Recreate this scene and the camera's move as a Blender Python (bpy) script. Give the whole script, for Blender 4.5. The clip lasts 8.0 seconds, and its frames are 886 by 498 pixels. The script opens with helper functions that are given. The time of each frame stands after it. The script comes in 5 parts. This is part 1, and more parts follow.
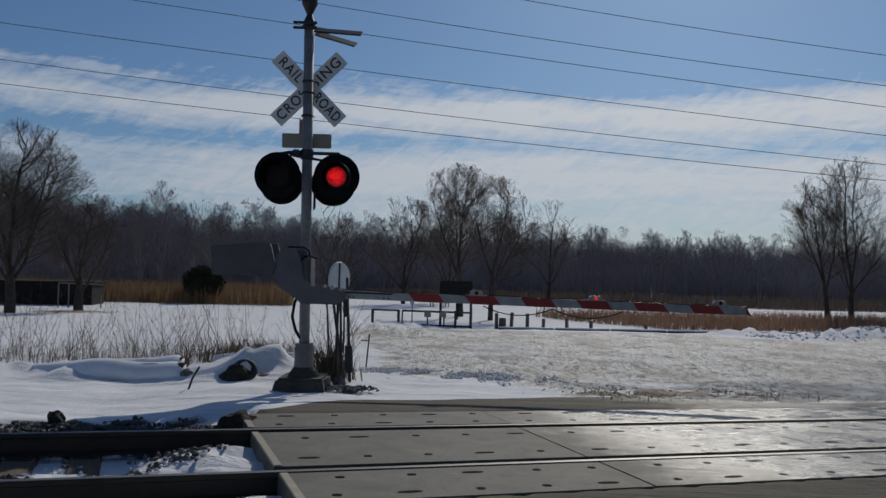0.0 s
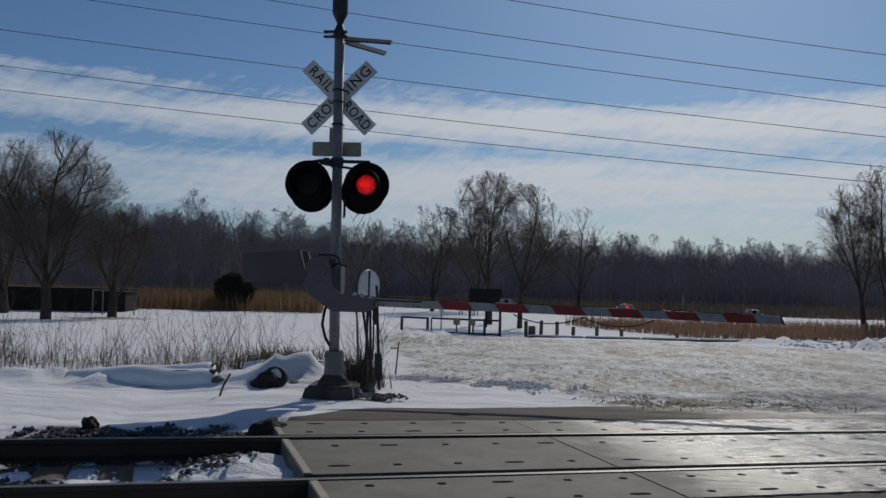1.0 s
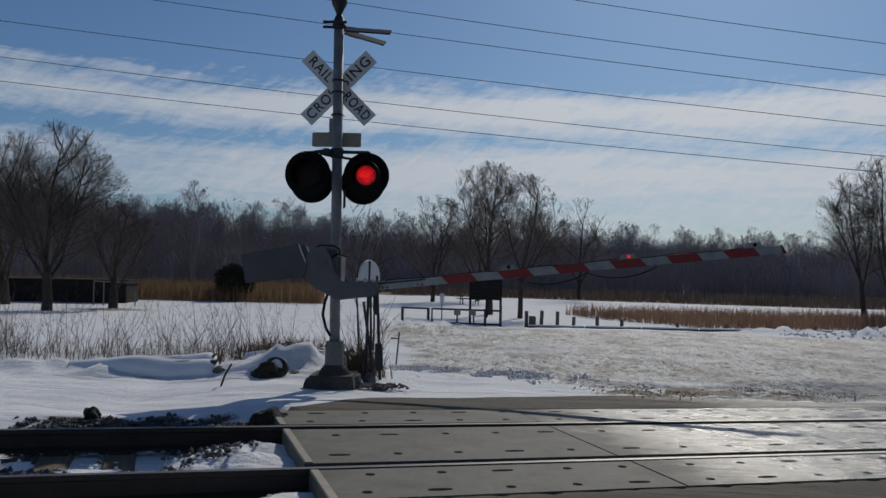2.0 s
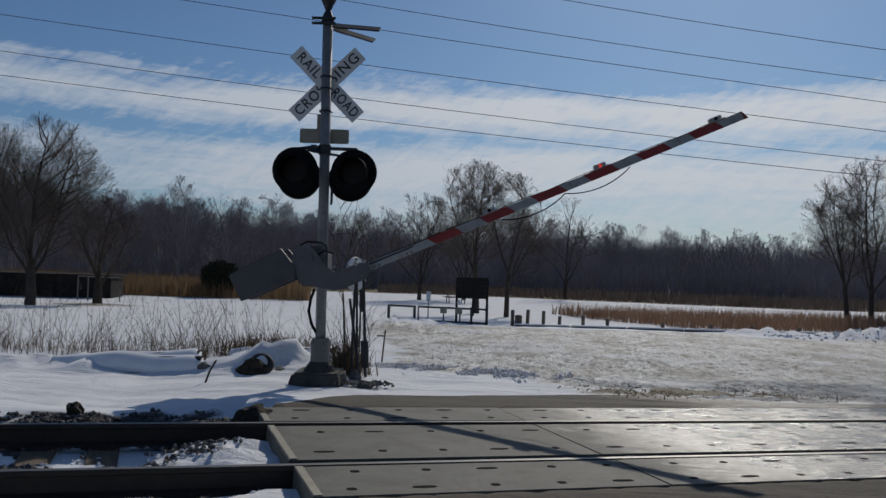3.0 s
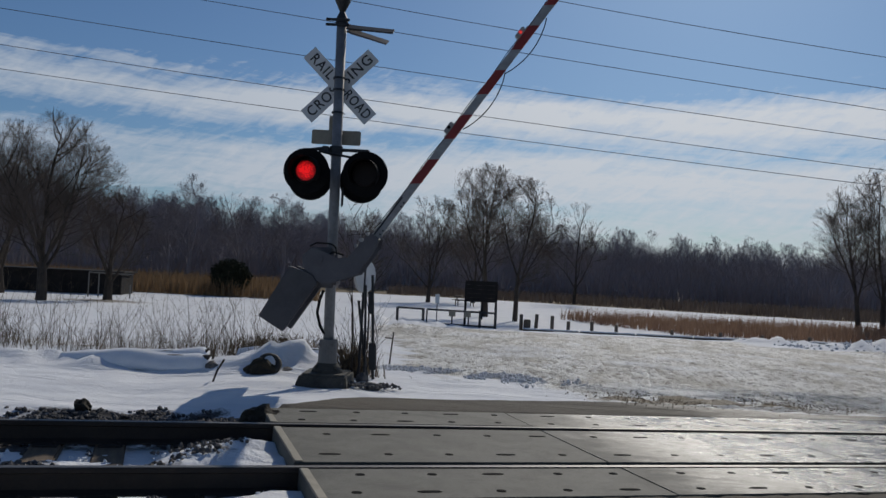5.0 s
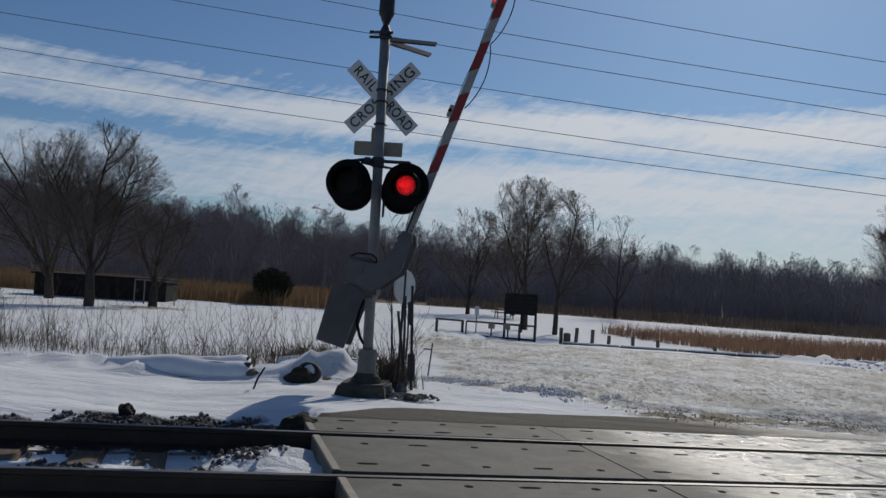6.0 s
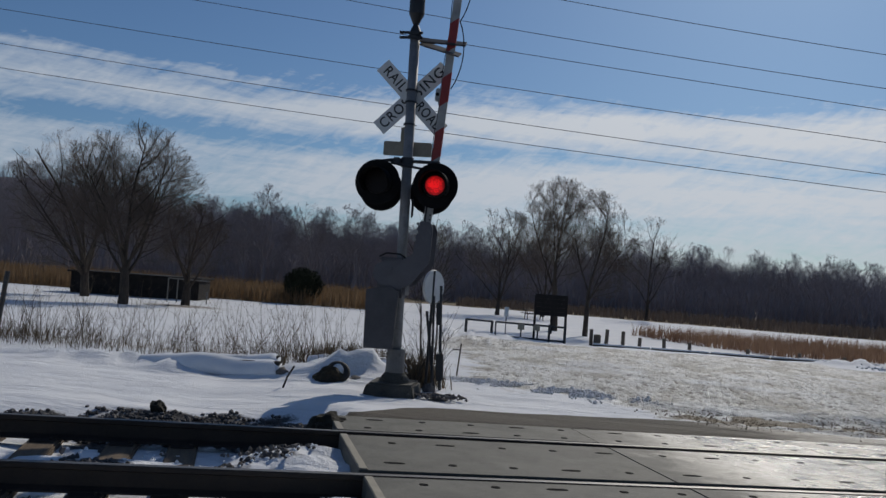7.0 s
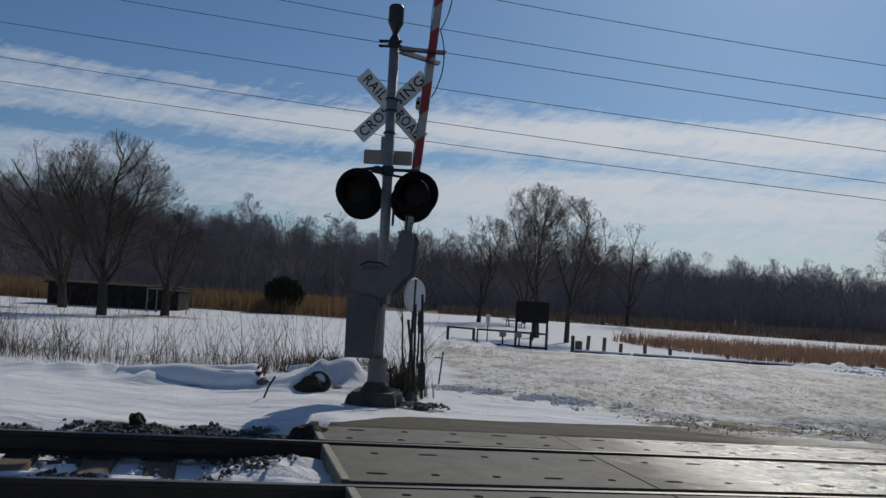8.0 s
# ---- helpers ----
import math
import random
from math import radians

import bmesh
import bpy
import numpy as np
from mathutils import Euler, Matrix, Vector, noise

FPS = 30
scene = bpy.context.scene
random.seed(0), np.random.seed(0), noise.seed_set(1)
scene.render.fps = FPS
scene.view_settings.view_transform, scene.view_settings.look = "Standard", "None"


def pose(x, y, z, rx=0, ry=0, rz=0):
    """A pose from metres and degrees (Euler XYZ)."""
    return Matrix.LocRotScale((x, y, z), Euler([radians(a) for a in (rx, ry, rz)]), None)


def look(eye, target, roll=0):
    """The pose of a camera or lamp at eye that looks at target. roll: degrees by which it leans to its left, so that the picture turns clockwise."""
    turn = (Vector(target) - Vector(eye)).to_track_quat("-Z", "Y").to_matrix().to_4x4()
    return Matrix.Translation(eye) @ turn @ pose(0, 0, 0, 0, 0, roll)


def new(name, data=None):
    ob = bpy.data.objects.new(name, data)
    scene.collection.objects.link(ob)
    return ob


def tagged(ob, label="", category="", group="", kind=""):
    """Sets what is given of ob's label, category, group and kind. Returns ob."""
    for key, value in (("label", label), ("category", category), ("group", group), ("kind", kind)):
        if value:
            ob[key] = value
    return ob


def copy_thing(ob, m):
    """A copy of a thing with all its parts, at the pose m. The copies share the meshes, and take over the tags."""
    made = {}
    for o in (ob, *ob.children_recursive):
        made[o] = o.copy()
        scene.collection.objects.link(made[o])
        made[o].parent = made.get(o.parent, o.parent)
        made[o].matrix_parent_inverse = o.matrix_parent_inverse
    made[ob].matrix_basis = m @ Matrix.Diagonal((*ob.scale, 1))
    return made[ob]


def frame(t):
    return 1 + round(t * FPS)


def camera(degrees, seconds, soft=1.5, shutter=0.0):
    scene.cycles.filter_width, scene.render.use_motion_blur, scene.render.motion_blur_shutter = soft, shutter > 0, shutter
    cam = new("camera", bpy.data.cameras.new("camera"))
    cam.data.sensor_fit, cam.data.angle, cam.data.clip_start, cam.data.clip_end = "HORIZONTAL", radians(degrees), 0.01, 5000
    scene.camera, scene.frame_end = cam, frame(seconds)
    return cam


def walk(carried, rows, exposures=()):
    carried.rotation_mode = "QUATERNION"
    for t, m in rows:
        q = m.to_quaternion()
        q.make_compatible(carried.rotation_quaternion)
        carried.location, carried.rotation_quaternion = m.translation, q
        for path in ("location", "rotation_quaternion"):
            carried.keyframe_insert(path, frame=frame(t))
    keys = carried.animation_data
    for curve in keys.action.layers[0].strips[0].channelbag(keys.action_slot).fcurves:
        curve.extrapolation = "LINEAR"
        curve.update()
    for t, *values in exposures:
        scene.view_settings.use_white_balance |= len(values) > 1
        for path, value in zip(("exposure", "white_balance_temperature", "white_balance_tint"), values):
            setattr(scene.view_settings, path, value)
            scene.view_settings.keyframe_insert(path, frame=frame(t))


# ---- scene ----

# ---------------------------------------------------------------- camera
cam = camera(56.0, 8.0, soft=1.5)
PATH = [
    (0.0, -0.002, -0.004, 1.451, 1.497, -1.295, -0.015),
    (0.5, -0.005, 0.0, 1.453, 1.942, -1.44, 0.73),
    (1.0, -0.009, 0.01, 1.455, 1.972, -1.37, 1.978),
    (1.5, -0.004, -0.006, 1.454, 1.403, -1.178, 2.111),
    (3.0, -0.001, -0.004, 1.446, 1.226, -1.791, 1.111),
    (3.5, -0.014, 0.023, 1.445, 0.989, -1.932, 0.329),
    (4.0, -0.018, 0.0, 1.449, 0.805, -2.051, 1.768),
    (5.5, 0.004, 0.021, 1.457, 1.82, -3.378, 1.977),
    (6.0, 0.003, 0.006, 1.454, 2.036, -3.648, 4.51),
    (6.5, 0.01, 0.004, 1.455, 1.993, -3.801, 6.807),
    (7.0, 0.018, 0.015, 1.452, 1.932, -3.984, 6.573),
    (7.5, 0.011, 0.032, 1.462, 2.414, -3.573, 5.364),
    (8.0, 0.018, 0.023, 1.461, 2.534, -3.478, 5.291),
]
walk(cam, [(t, pose(x, y, z, 90 + p, r, w)) for t, x, y, z, p, r, w in PATH],
     exposures=[(0.0, -0.08), (2.0, -0.06), (4.0, 0.0), (5.5, 0.05), (8.0, 0.03)])

# ---------------------------------------------------------------- sky and sun
SUN_AZ, SUN_EL = 17.0, 34.0            # degrees clockwise from +y, and above the horizon


def node(nt, kind, **values):
    n = nt.nodes.new(kind)
    for key, value in values.items():
        n.inputs[key].default_value = value
    return n


def maths(nt, op, a, b=None, c=None, clamp=False):
    n = nt.nodes.new("ShaderNodeMath")
    n.operation, n.use_clamp = op, clamp
    for i, v in enumerate((a, b, c)):
        if v is None:
            continue
        if isinstance(v, (int, float)):
            n.inputs[i].default_value = v
        else:
            nt.links.new(v, n.inputs[i])
    return n.outputs[0]


def ramp(nt, fac, stops):
    n = nt.nodes.new("ShaderNodeValToRGB")
    els = n.color_ramp.elements
    while len(els) < len(stops):
        els.new(0.5)
    for e, (p, c) in zip(els, stops):
        e.position = p
        e.color = (c, c, c, 1) if isinstance(c, (int, float)) else (*c, 1)
    nt.links.new(fac, n.inputs["Fac"])
    return n.outputs["Color"]


def blend(nt, fac, a, b):
    n = nt.nodes.new("ShaderNodeMix")
    n.data_type = "RGBA"
    for sock, v in ((n.inputs["Factor"], fac), (n.inputs[6], a), (n.inputs[7], b)):
        if isinstance(v, (int, float)):
            sock.default_value = v
        elif isinstance(v, tuple):
            sock.default_value = (*v, 1)
        else:
            nt.links.new(v, sock)
    return n.outputs[2]


def make_world():
    world = bpy.data.worlds.new("winter_sky")
    scene.world = world
    world.use_nodes = True
    nt = world.node_tree
    nt.nodes.clear()
    sky = nt.nodes.new("ShaderNodeTexSky")
    sky.sky_type, sky.sun_disc = "NISHITA", False
    sky.sun_elevation, sky.sun_rotation = radians(SUN_EL), radians(SUN_AZ)
    sky.air_density, sky.dust_density, sky.ozone_density = 1.0, 0.6, 2.0
    tc = nt.nodes.new("ShaderNodeTexCoord")
    sep = nt.nodes.new("ShaderNodeSeparateXYZ")
    nt.links.new(tc.outputs["Generated"], sep.inputs[0])
    up = maths(nt, "MAXIMUM", sep.outputs["Z"], 0.0)

    def drawn_out(flat, tall, scale, detail, rough, distort, slope=0.0):
        """Noise over the sky, pulled into streaks along the horizon."""
        comb = nt.nodes.new("ShaderNodeCombineXYZ")
        nt.links.new(maths(nt, "MULTIPLY", sep.outputs["X"], flat), comb.inputs[0])
        nt.links.new(maths(nt, "MULTIPLY", sep.outputs["Y"], flat), comb.inputs[1])
        nt.links.new(maths(nt, "MULTIPLY_ADD", sep.outputs["Z"], tall, maths(nt, "MULTIPLY", sep.outputs["X"], slope)), comb.inputs[2])
        n = node(nt, "ShaderNodeTexNoise", Scale=scale, Detail=detail, Roughness=rough, Distortion=distort)
        nt.links.new(comb.outputs[0], n.inputs["Vector"])
        return maths(nt, "SUBTRACT", n.outputs["Fac"], 0.5)
    sway = drawn_out(1.0, 2.0, 2.2, 3.0, 0.5, 0.0)
    broad = drawn_out(1.0, 9.0, 3.2, 7.0, 0.62, 0.4, 0.1)
    thread = drawn_out(1.0, 8.0, 11.0, 6.0, 0.66, 0.9, 0.4)
    ripple = drawn_out(1.0, 2.6, 34.0, 4.0, 0.6, 0.8, -1.2)
    # layers of cirrus by height above the horizon, each a little uneven along its length
    level = maths(nt, "MULTIPLY_ADD", sway, 0.022, up)
    layer = ramp(nt, level, [(0.0, 0.70), (0.035, 0.62), (0.065, 0.60), (0.085, 0.76), (0.108, 0.88), (0.130, 0.80), (0.144, 0.46), (0.153, 0.46),
                             (0.166, 0.78), (0.184, 0.90), (0.197, 0.76), (0.207, 0.40), (0.222, 0.20), (0.26, 0.10), (0.30, 0.08), (0.6, 0.26), (1.0, 0.34)])
    # one thin wisp above the layers to the west
    west = maths(nt, "MULTIPLY", maths(nt, "SUBTRACT", -0.22, sep.outputs["X"]), 7.0, clamp=True)
    rim = maths(nt, "SUBTRACT", 1.0, maths(nt, "MULTIPLY", maths(nt, "ABSOLUTE", maths(nt, "SUBTRACT", up, 0.216)), 55.0), clamp=True)
    layer = maths(nt, "MULTIPLY_ADD", maths(nt, "MULTIPLY", west, rim), 0.44, maths(nt, "MULTIPLY_ADD", west, -0.15, layer))
    amount = maths(nt, "MULTIPLY_ADD", broad, 0.70, layer)
    amount = maths(nt, "MULTIPLY_ADD", thread, 0.65, amount)
    amount = maths(nt, "MULTIPLY_ADD", ripple, 0.62, amount)
    cover = ramp(nt, amount, [(0.34, 0.02), (0.56, 0.48), (0.88, 0.95)])
    lit = nt.nodes.new("ShaderNodeVectorMath")
    lit.operation = "DOT_PRODUCT"
    nt.links.new(tc.outputs["Generated"], lit.inputs[0])
    a, e = radians(SUN_AZ), radians(SUN_EL)
    lit.inputs[1].default_value = (math.sin(a) * math.cos(e), math.cos(a) * math.cos(e), math.sin(e))
    near = maths(nt, "POWER", maths(nt, "MAXIMUM", lit.outputs["Value"], 0.0), 6.0)
    cloud = blend(nt, near, (6.0, 6.9, 8.2), (11.8, 11.9, 12.1))
    clear = nt.nodes.new("ShaderNodeVectorMath")
    clear.operation = "MULTIPLY"
    nt.links.new(sky.outputs[0], clear.inputs[0])
    clear.inputs[1].default_value = (0.43, 0.617, 0.83)
    mixed = blend(nt, cover, clear.outputs[0], cloud)
    bg = node(nt, "ShaderNodeBackground", Strength=0.060)
    nt.links.new(mixed, bg.inputs["Color"])
    out = nt.nodes.new("ShaderNodeOutputWorld")
    nt.links.new(bg.outputs[0], out.inputs["Surface"])


make_world()
sun_data = bpy.data.lights.new("sun", "SUN")
sun_data.energy, sun_data.angle, sun_data.color = 2.1, radians(0.55), (1.0, 0.93, 0.82)
sun = new("sun", sun_data)
_a, _e = radians(SUN_AZ), radians(SUN_EL)
sun.matrix_world = look((60 * math.sin(_a), 60 * math.cos(_a), 60 * math.tan(_e)), (0, 0, 0))


# ---------------------------------------------------------------- materials
# track frame: u along the rails, v across them from the near rail, w up from the rail tops
T_O = Vector((-1.1515, 5.5879, 0.0878))
T_U = Vector((0.93931, 0.34210, -0.02568)).normalized()
T_V = Vector((-0.34221, 0.93962, 0.0)).normalized()
T_W = T_U.cross(T_V)
TRACK = Matrix.Translation(T_O) @ Matrix((T_U, T_V, T_W)).transposed().to_4x4()


def principled(name):
    m = bpy.data.materials.new(name)
    m.use_nodes = True
    nt = m.node_tree
    return m, nt, nt.nodes["Principled BSDF"]


def coords(nt, scale=(1, 1, 1), world_space=False):
    tc = nt.nodes.new("ShaderNodeTexCoord")
    mp = nt.nodes.new("ShaderNodeMapping")
    mp.inputs["Scale"].default_value = scale
    if world_space:
        geo = nt.nodes.new("ShaderNodeNewGeometry")
        nt.links.new(geo.outputs["Position"], mp.inputs["Vector"])
    else:
        nt.links.new(tc.outputs["Object"], mp.inputs["Vector"])
    return mp.outputs[0]


def noise_tex(nt, vec, scale, detail=5.0, rough=0.6, distort=0.0):
    n = node(nt, "ShaderNodeTexNoise", Scale=scale, Detail=detail, Roughness=rough, Distortion=distort)
    nt.links.new(vec, n.inputs["Vector"])
    return n.outputs["Fac"]


def bump(nt, bsdf, height, strength, distance):
    b = node(nt, "ShaderNodeBump", Strength=strength, Distance=distance)
    nt.links.new(height, b.inputs["Height"])
    nt.links.new(b.outputs[0], bsdf.inputs["Normal"])


def surface(name, dark, light, scale=8.0, fine=60.0, rough=(0.5, 0.7), metal=0.0, relief=0.2, depth=0.004,
            stretch=(1, 1, 1), spots=None, vary=0.0, spec=0.5, world_space=False):
    """Colour that drifts between two tones at two sizes, with grain, optional stains and uneven gloss."""
    m, nt, b = principled(name)
    v = coords(nt, stretch, world_space)
    coarse, grain = noise_tex(nt, v, scale), noise_tex(nt, v, fine, 3.0, 0.7)
    fac = maths(nt, "ADD", maths(nt, "MULTIPLY", coarse, 0.65), maths(nt, "MULTIPLY", grain, 0.35))
    fac = ramp(nt, fac, [(0.36, 0.0), (0.64, 1.0)])
    col = blend(nt, fac, dark, light)
    if spots:
        stain = noise_tex(nt, v, scale * 0.6, 7.0, 0.75, 0.6)
        col = blend(nt, ramp(nt, stain, [(spots[1], 0.0), (spots[1] + 0.12, 1.0)]), col, spots[0])
    if vary:
        info = nt.nodes.new("ShaderNodeObjectInfo")
        hsv = nt.nodes.new("ShaderNodeHueSaturation")
        nt.links.new(maths(nt, "MULTIPLY_ADD", info.outputs["Random"], vary, 1 - vary / 2), hsv.inputs["Value"])
        nt.links.new(col, hsv.inputs["Color"])
        col = hsv.outputs[0]
    nt.links.new(col, b.inputs["Base Color"])
    r = nt.nodes.new("ShaderNodeMapRange")
    r.inputs[3].default_value, r.inputs[4].default_value = rough
    nt.links.new(coarse, r.inputs[0])
    nt.links.new(r.outputs[0], b.inputs["Roughness"])
    b.inputs["Metallic"].default_value = metal
    b.inputs["Specular IOR Level"].default_value = spec
    bump(nt, b, maths(nt, "ADD", coarse, maths(nt, "MULTIPLY", grain, 0.5)), relief, depth)
    return m


def leafy(name, dark, light, scale, fine, through_light=0.45):
    """Dry blades that let some light through."""
    m = surface(name, dark, light, scale, fine, (0.8, 0.9), 0.0, 0.0, 0.01, spec=0.2)
    nt = m.node_tree
    b, out = nt.nodes["Principled BSDF"], nt.nodes["Material Output"]
    t = nt.nodes.new("ShaderNodeBsdfTranslucent")
    nt.links.new(b.inputs["Base Color"].links[0].from_socket, t.inputs["Color"])
    mix = node(nt, "ShaderNodeMixShader", Fac=through_light)
    nt.links.new(b.outputs[0], mix.inputs[1])
    nt.links.new(t.outputs[0], mix.inputs[2])
    nt.links.new(mix.outputs[0], out.inputs["Surface"])
    return m


def glow(name, colour, strength):
    """A cluster of small bright points behind a lens, weaker towards its rim."""
    m, nt, b = principled(name)
    v = coords(nt)
    vor = node(nt, "ShaderNodeTexVoronoi", Scale=52.0)
    nt.links.new(v, vor.inputs["Vector"])
    dots = ramp(nt, vor.outputs["Distance"], [(0.12, 1.25), (0.62, 0.30)])
    size = nt.nodes.new("ShaderNodeVectorMath")
    size.operation = "LENGTH"
    nt.links.new(v, size.inputs[0])
    reach = maths(nt, "MULTIPLY_ADD", noise_tex(nt, v, 14.0, 3), 0.07, size.outputs["Value"])
    rim = ramp(nt, reach, [(0.095, 1.0), (0.150, 0.18)])
    b.inputs["Base Color"].default_value = (colour[0] * 0.4, colour[1], colour[2], 1)
    b.inputs["Emission Color"].default_value = (*colour, 1)
    nt.links.new(maths(nt, "MULTIPLY", maths(nt, "MULTIPLY", dots, rim), strength), b.inputs["Emission Strength"])
    return m


GALV = surface("galvanised_steel", (0.17, 0.175, 0.185), (0.28, 0.29, 0.305), 9, 70, (0.58, 0.75), 0.35, 0.08, 0.002)
GREY_PAINT = surface("grey_paint", (0.085, 0.080, 0.088), (0.125, 0.120, 0.130), 5, 60, (0.45, 0.6), 0.0, 0.08, 0.002,
                     spots=((0.07, 0.06, 0.055), 0.66))
WEIGHT_PAINT = surface("weight_paint", (0.055, 0.052, 0.057), (0.082, 0.078, 0.084), 4, 50, (0.5, 0.65), 0.0, 0.1, 0.002,
                       spots=((0.05, 0.042, 0.036), 0.64))
WEATHERED = surface("weathered_casting", (0.13, 0.125, 0.12), (0.20, 0.195, 0.185), 6, 60, (0.6, 0.75), 0.2, 0.2, 0.003)
# near-black for the painted shade of bolt pockets, and for the rubber flangeway strips
POCKET_SHADE_SEAL = surface("pocket_shade_and_seal", (0.012, 0.012, 0.012), (0.02, 0.019, 0.018), 9, 60, (0.9, 0.95), 0.0, 0.1, 0.002, spec=0.03)
BLACK = surface("black_paint", (0.007, 0.007, 0.008), (0.012, 0.012, 0.013), 10, 80, (0.75, 0.9), 0.0, 0.05, 0.001, spec=0.12)
LENS = surface("dark_lens", (0.006, 0.003, 0.003), (0.010, 0.005, 0.005), 40, 160, (0.35, 0.5), 0.0, 0.3, 0.001, spec=0.2)
LED = glow("red_led", (1.0, 0.009, 0.012), 1.05)
SMALL_LED = glow("small_red_led", (1.0, 0.05, 0.04), 0.8)
SIGN_WHITE = surface("sign_white", (0.62, 0.63, 0.62), (0.74, 0.75, 0.74), 6, 60, (0.45, 0.6), 0.0, 0.04, 0.001,
                     spots=((0.48, 0.46, 0.42), 0.68))
SIGN_BLACK = surface("sign_black", (0.015, 0.015, 0.016), (0.03, 0.03, 0.03), 20, 90, (0.5, 0.7), 0.0, 0.03, 0.001)
SIGN_BACK = surface("sign_back", (0.23, 0.21, 0.16), (0.33, 0.30, 0.24), 6, 50, (0.5, 0.65), 0.3, 0.05, 0.001)
ARM_WHITE = surface("arm_white", (0.27, 0.27, 0.26), (0.42, 0.42, 0.41), 7, 60, (0.4, 0.55), 0.0, 0.05, 0.001,
                    spots=((0.20, 0.19, 0.17), 0.60))
ARM_RED = surface("arm_red", (0.22, 0.018, 0.016), (0.33, 0.028, 0.024), 7, 60, (0.4, 0.55), 0.0, 0.05, 0.001,
                  spots=((0.24, 0.03, 0.02), 0.64))
FOUNDATION = surface("foundation_concrete", (0.032, 0.030, 0.024), (0.085, 0.078, 0.066), 4, 50, (0.75, 0.9), 0.0, 0.5, 0.01)
RUBBER = surface("black_rubber", (0.018, 0.018, 0.019), (0.032, 0.031, 0.030), 9, 60, (0.6, 0.8), 0.0, 0.2, 0.003)
STEEL = surface("rail_steel", (0.026, 0.021, 0.018), (0.052, 0.040, 0.032), 5, 50, (0.6, 0.8), 0.4, 0.2, 0.003)
RAIL_TOP = surface("worn_rail_top", (0.09, 0.086, 0.083), (0.17, 0.165, 0.16), 6, 50, (0.42, 0.58), 0.7, 0.05, 0.001,
                   stretch=(0.1, 2, 2))
TIE_WOOD = surface("tie_wood", (0.07, 0.050, 0.032), (0.19, 0.135, 0.085), 4, 40, (0.75, 0.9), 0.0, 0.5, 0.01,
                   stretch=(6, 0.6, 3))
DARK_STONE = surface("mossy_stone", (0.018, 0.016, 0.012), (0.055, 0.048, 0.036), 6, 40, (0.8, 0.95), 0.0, 0.4, 0.01, spec=0.2)
STONE = surface("ballast_stone", (0.05, 0.046, 0.044), (0.15, 0.138, 0.13), 6, 40, (0.7, 0.9), 0.0, 0.4, 0.01)
BARK = surface("bark", (0.035, 0.029, 0.025), (0.085, 0.070, 0.058), 3, 25, (0.85, 0.95), 0.0, 0.4, 0.02,
               stretch=(1, 1, 0.3), spec=0.2)
TWIG = surface("twigs", (0.10, 0.082, 0.070), (0.18, 0.145, 0.122), 0.6, 6, (0.85, 0.95), 0.0, 0.0, 0.01, spec=0.2)
# distance haze is mixed into this colour: paler and more mauve than bark
HAZED_WOOD = surface("woodland", (0.22, 0.20, 0.215), (0.34, 0.31, 0.325), 0.05, 0.7, (0.9, 0.95), 0.0, 0.0, 0.01, spec=0.1)
EVERGREEN = surface("evergreen", (0.016, 0.020, 0.012), (0.035, 0.04, 0.022), 3, 30, (0.8, 0.9), 0.0, 0.2, 0.02, spec=0.2)
TAN_GRASS = leafy("tan_grass", (0.17, 0.110, 0.060), (0.29, 0.195, 0.112), 0.25, 4, 0.3)
RED_GRASS = leafy("russet_grass", (0.135, 0.080, 0.056), (0.31, 0.205, 0.14), 0.35, 5)
REED = leafy("brown_reed", (0.11, 0.088, 0.075), (0.21, 0.165, 0.135), 0.3, 5, 0.2)
WEED = leafy("dry_weed", (0.075, 0.058, 0.040), (0.20, 0.155, 0.105), 1.2, 12, 0.25)
SNOW = surface("snow_cap", (0.74, 0.76, 0.79), (0.84, 0.85, 0.86), 3, 40, (0.6, 0.75), 0.0, 0.3, 0.01, spec=0.3)
DIRTY_SNOW = surface("ploughed_snow", (0.58, 0.57, 0.57), (0.82, 0.83, 0.84), 5, 30, (0.6, 0.75), 0.0, 0.4, 0.012, spec=0.3)
POST_WOOD = surface("weathered_post", (0.07, 0.058, 0.048), (0.15, 0.125, 0.10), 5, 40, (0.8, 0.9), 0.0, 0.3, 0.006,
                    stretch=(3, 3, 0.5))
DARK_STEEL = surface("dark_painted_steel", (0.018, 0.020, 0.024), (0.035, 0.038, 0.043), 6, 60, (0.45, 0.6), 0.2, 0.05, 0.001)
SHED_WALL = surface("shed_cladding", (0.016, 0.015, 0.015), (0.032, 0.029, 0.028), 2, 30, (0.7, 0.85), 0.0, 0.2, 0.01, spec=0.12)
WIRE = surface("power_cable", (0.05, 0.052, 0.056), (0.09, 0.09, 0.095), 0.4, 4, (0.45, 0.6), 0.5, 0.0, 0.001)


